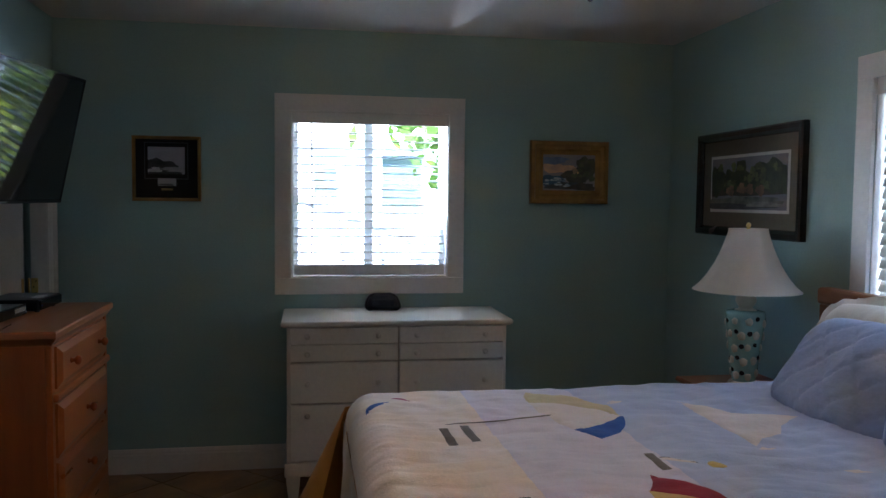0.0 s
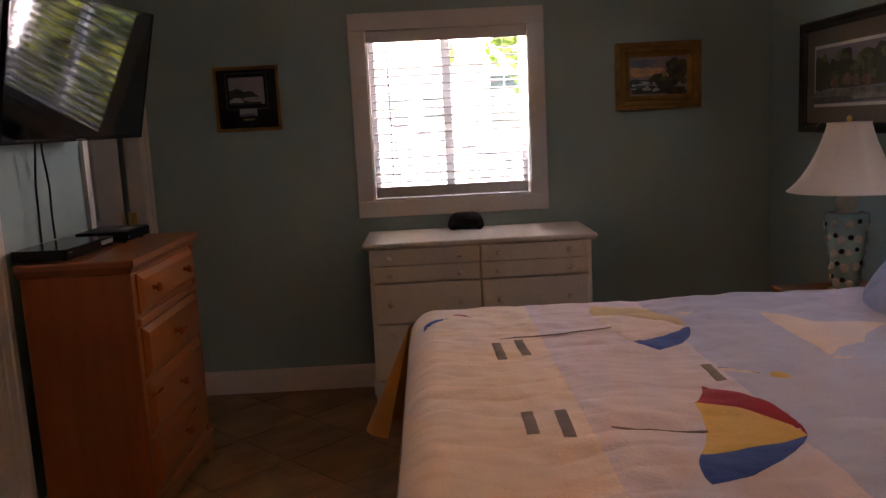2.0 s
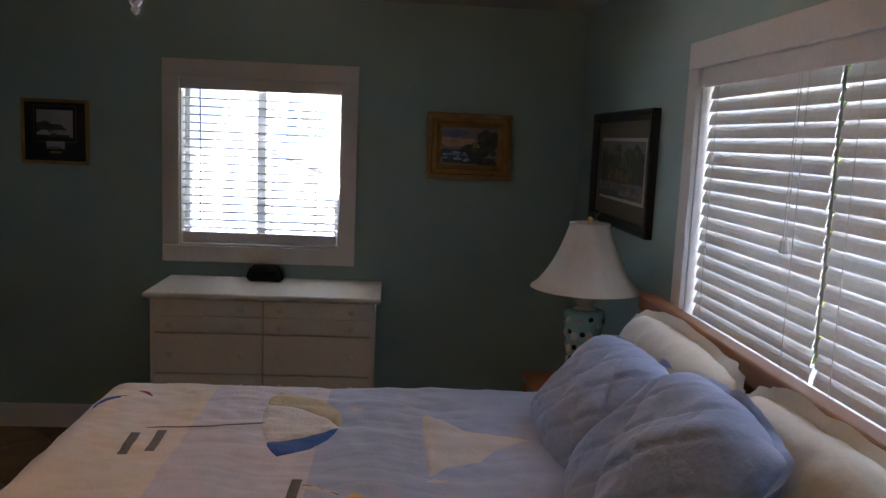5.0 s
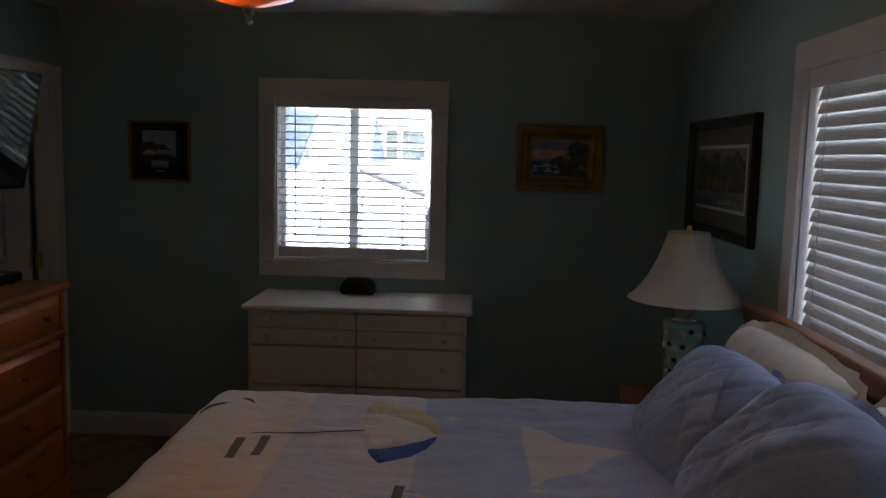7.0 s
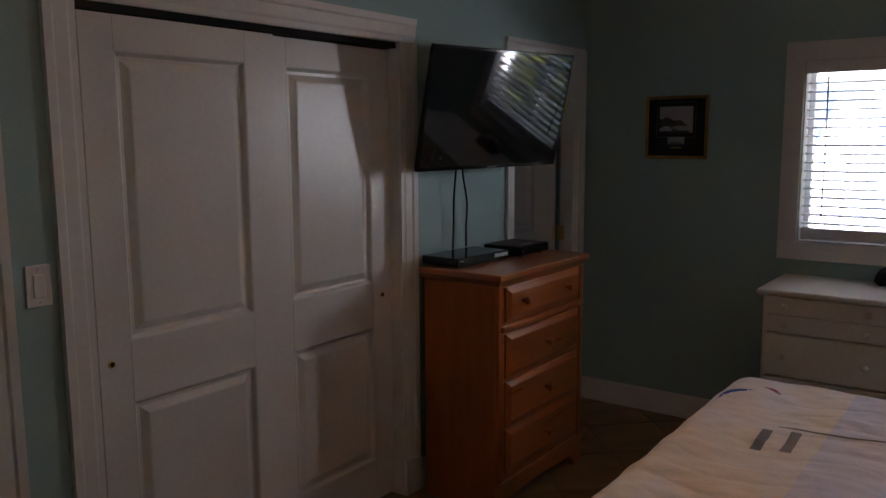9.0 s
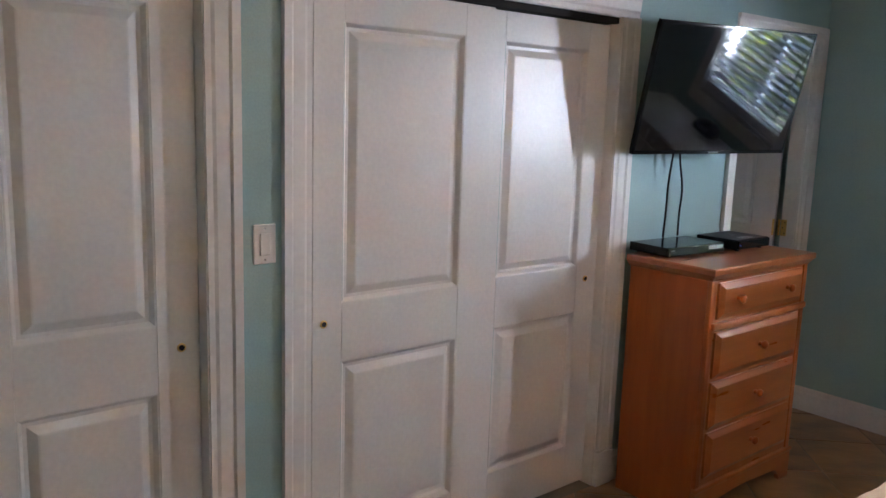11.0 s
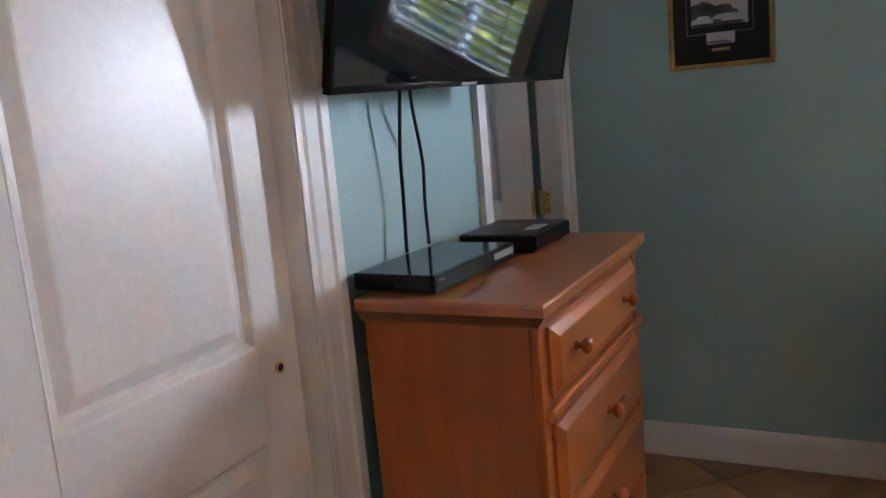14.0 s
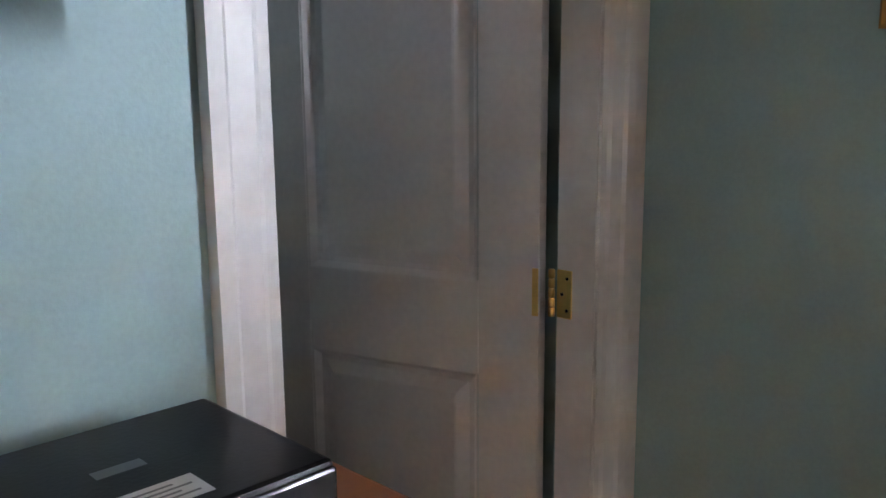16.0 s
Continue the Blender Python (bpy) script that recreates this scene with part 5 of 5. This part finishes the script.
tree(3.65, 12.6, -3.3, 7.5, 2.4, 3, "leafy green tree beside the white house")
tree(5.6, 12.7, -3.3, 4.4, 2.2, 15, "low yellow-green tree in full sun below the window", 6500, M_LEAF_Y)
tree(6.8, 11.2, -3.3, 8.8, 2.8, 11, "leafy green tree outside the bedroom")
tree(8.2, 5.6, -3.3, 8.5, 2.8, 21, "leafy green tree outside the east window")
tree(8.8, 2.0, -3.3, 8.0, 2.8, 31, "leafy green tree outside the east window")

# ---- floor tiles, laid at 45 degrees ----
TS = 0.395
floor_ob = bpy.data.objects["floor"]
half = TS / 2 - 0.0035


def tile_mesh():
    bm = bmesh.new()
    lo = []
    for i, z in ((0.0, -0.012), (0.0, -0.0035), (0.0012, -0.001), (0.004, 0.0)):
        a = half - i
        lo.append([(-a, -a, z), (a, -a, z), (a, a, z), (-a, a, z)])
    return rings(bm, lo, False)


whole = None
R = Matrix.Rotation(radians(45), 4, "Z")
cnt = 0
for i in range(-14, 40):
    for j in range(-30, 30):
        # rows by x + y and x - y
        s, d = 5.2013 + (i - 12 + 0.5) * TS * math.sqrt(2), -6.35 + (j + 0.5) * TS * math.sqrt(2)
        cx, cy = (s + d) / 2, (s - d) / 2
        rr = TS / math.sqrt(2)
        if cx + rr < XW + 0.001 or cx - rr > XE or cy + rr < YS or cy - rr > YN:
            continue
        inside = cx - rr > XW and cx + rr < XE and cy - rr > YS and cy + rr < YN
        if inside and whole is not None:
            ob = new("tile", whole.data)
            ob.parent = floor_ob
            ob.matrix_basis = pose(cx, cy, 0, 0, 0, 45)
            continue
        bm = tile_mesh()
        if not inside:
            bmesh.ops.transform(bm, matrix=Matrix.Translation((cx, cy, 0)) @ R, verts=bm.verts)
            for co, no in (((XW, 0, 0), (-1, 0, 0)), ((XE, 0, 0), (1, 0, 0)), ((0, YS, 0), (0, -1, 0)), ((0, YN, 0), (0, 1, 0))):
                bmesh.ops.bisect_plane(bm, geom=bm.verts[:] + bm.edges[:] + bm.faces[:], plane_co=co, plane_no=no, clear_outer=True)
            if not bm.faces:
                bm.free()
                continue
            bmesh.ops.transform(bm, matrix=(Matrix.Translation((cx, cy, 0)) @ R).inverted(), verts=bm.verts)
        ob = part("tile", bm, M_TILE, floor_ob)
        ob.matrix_basis = pose(cx, cy, 0, 0, 0, 45)
        if inside:
            whole = ob
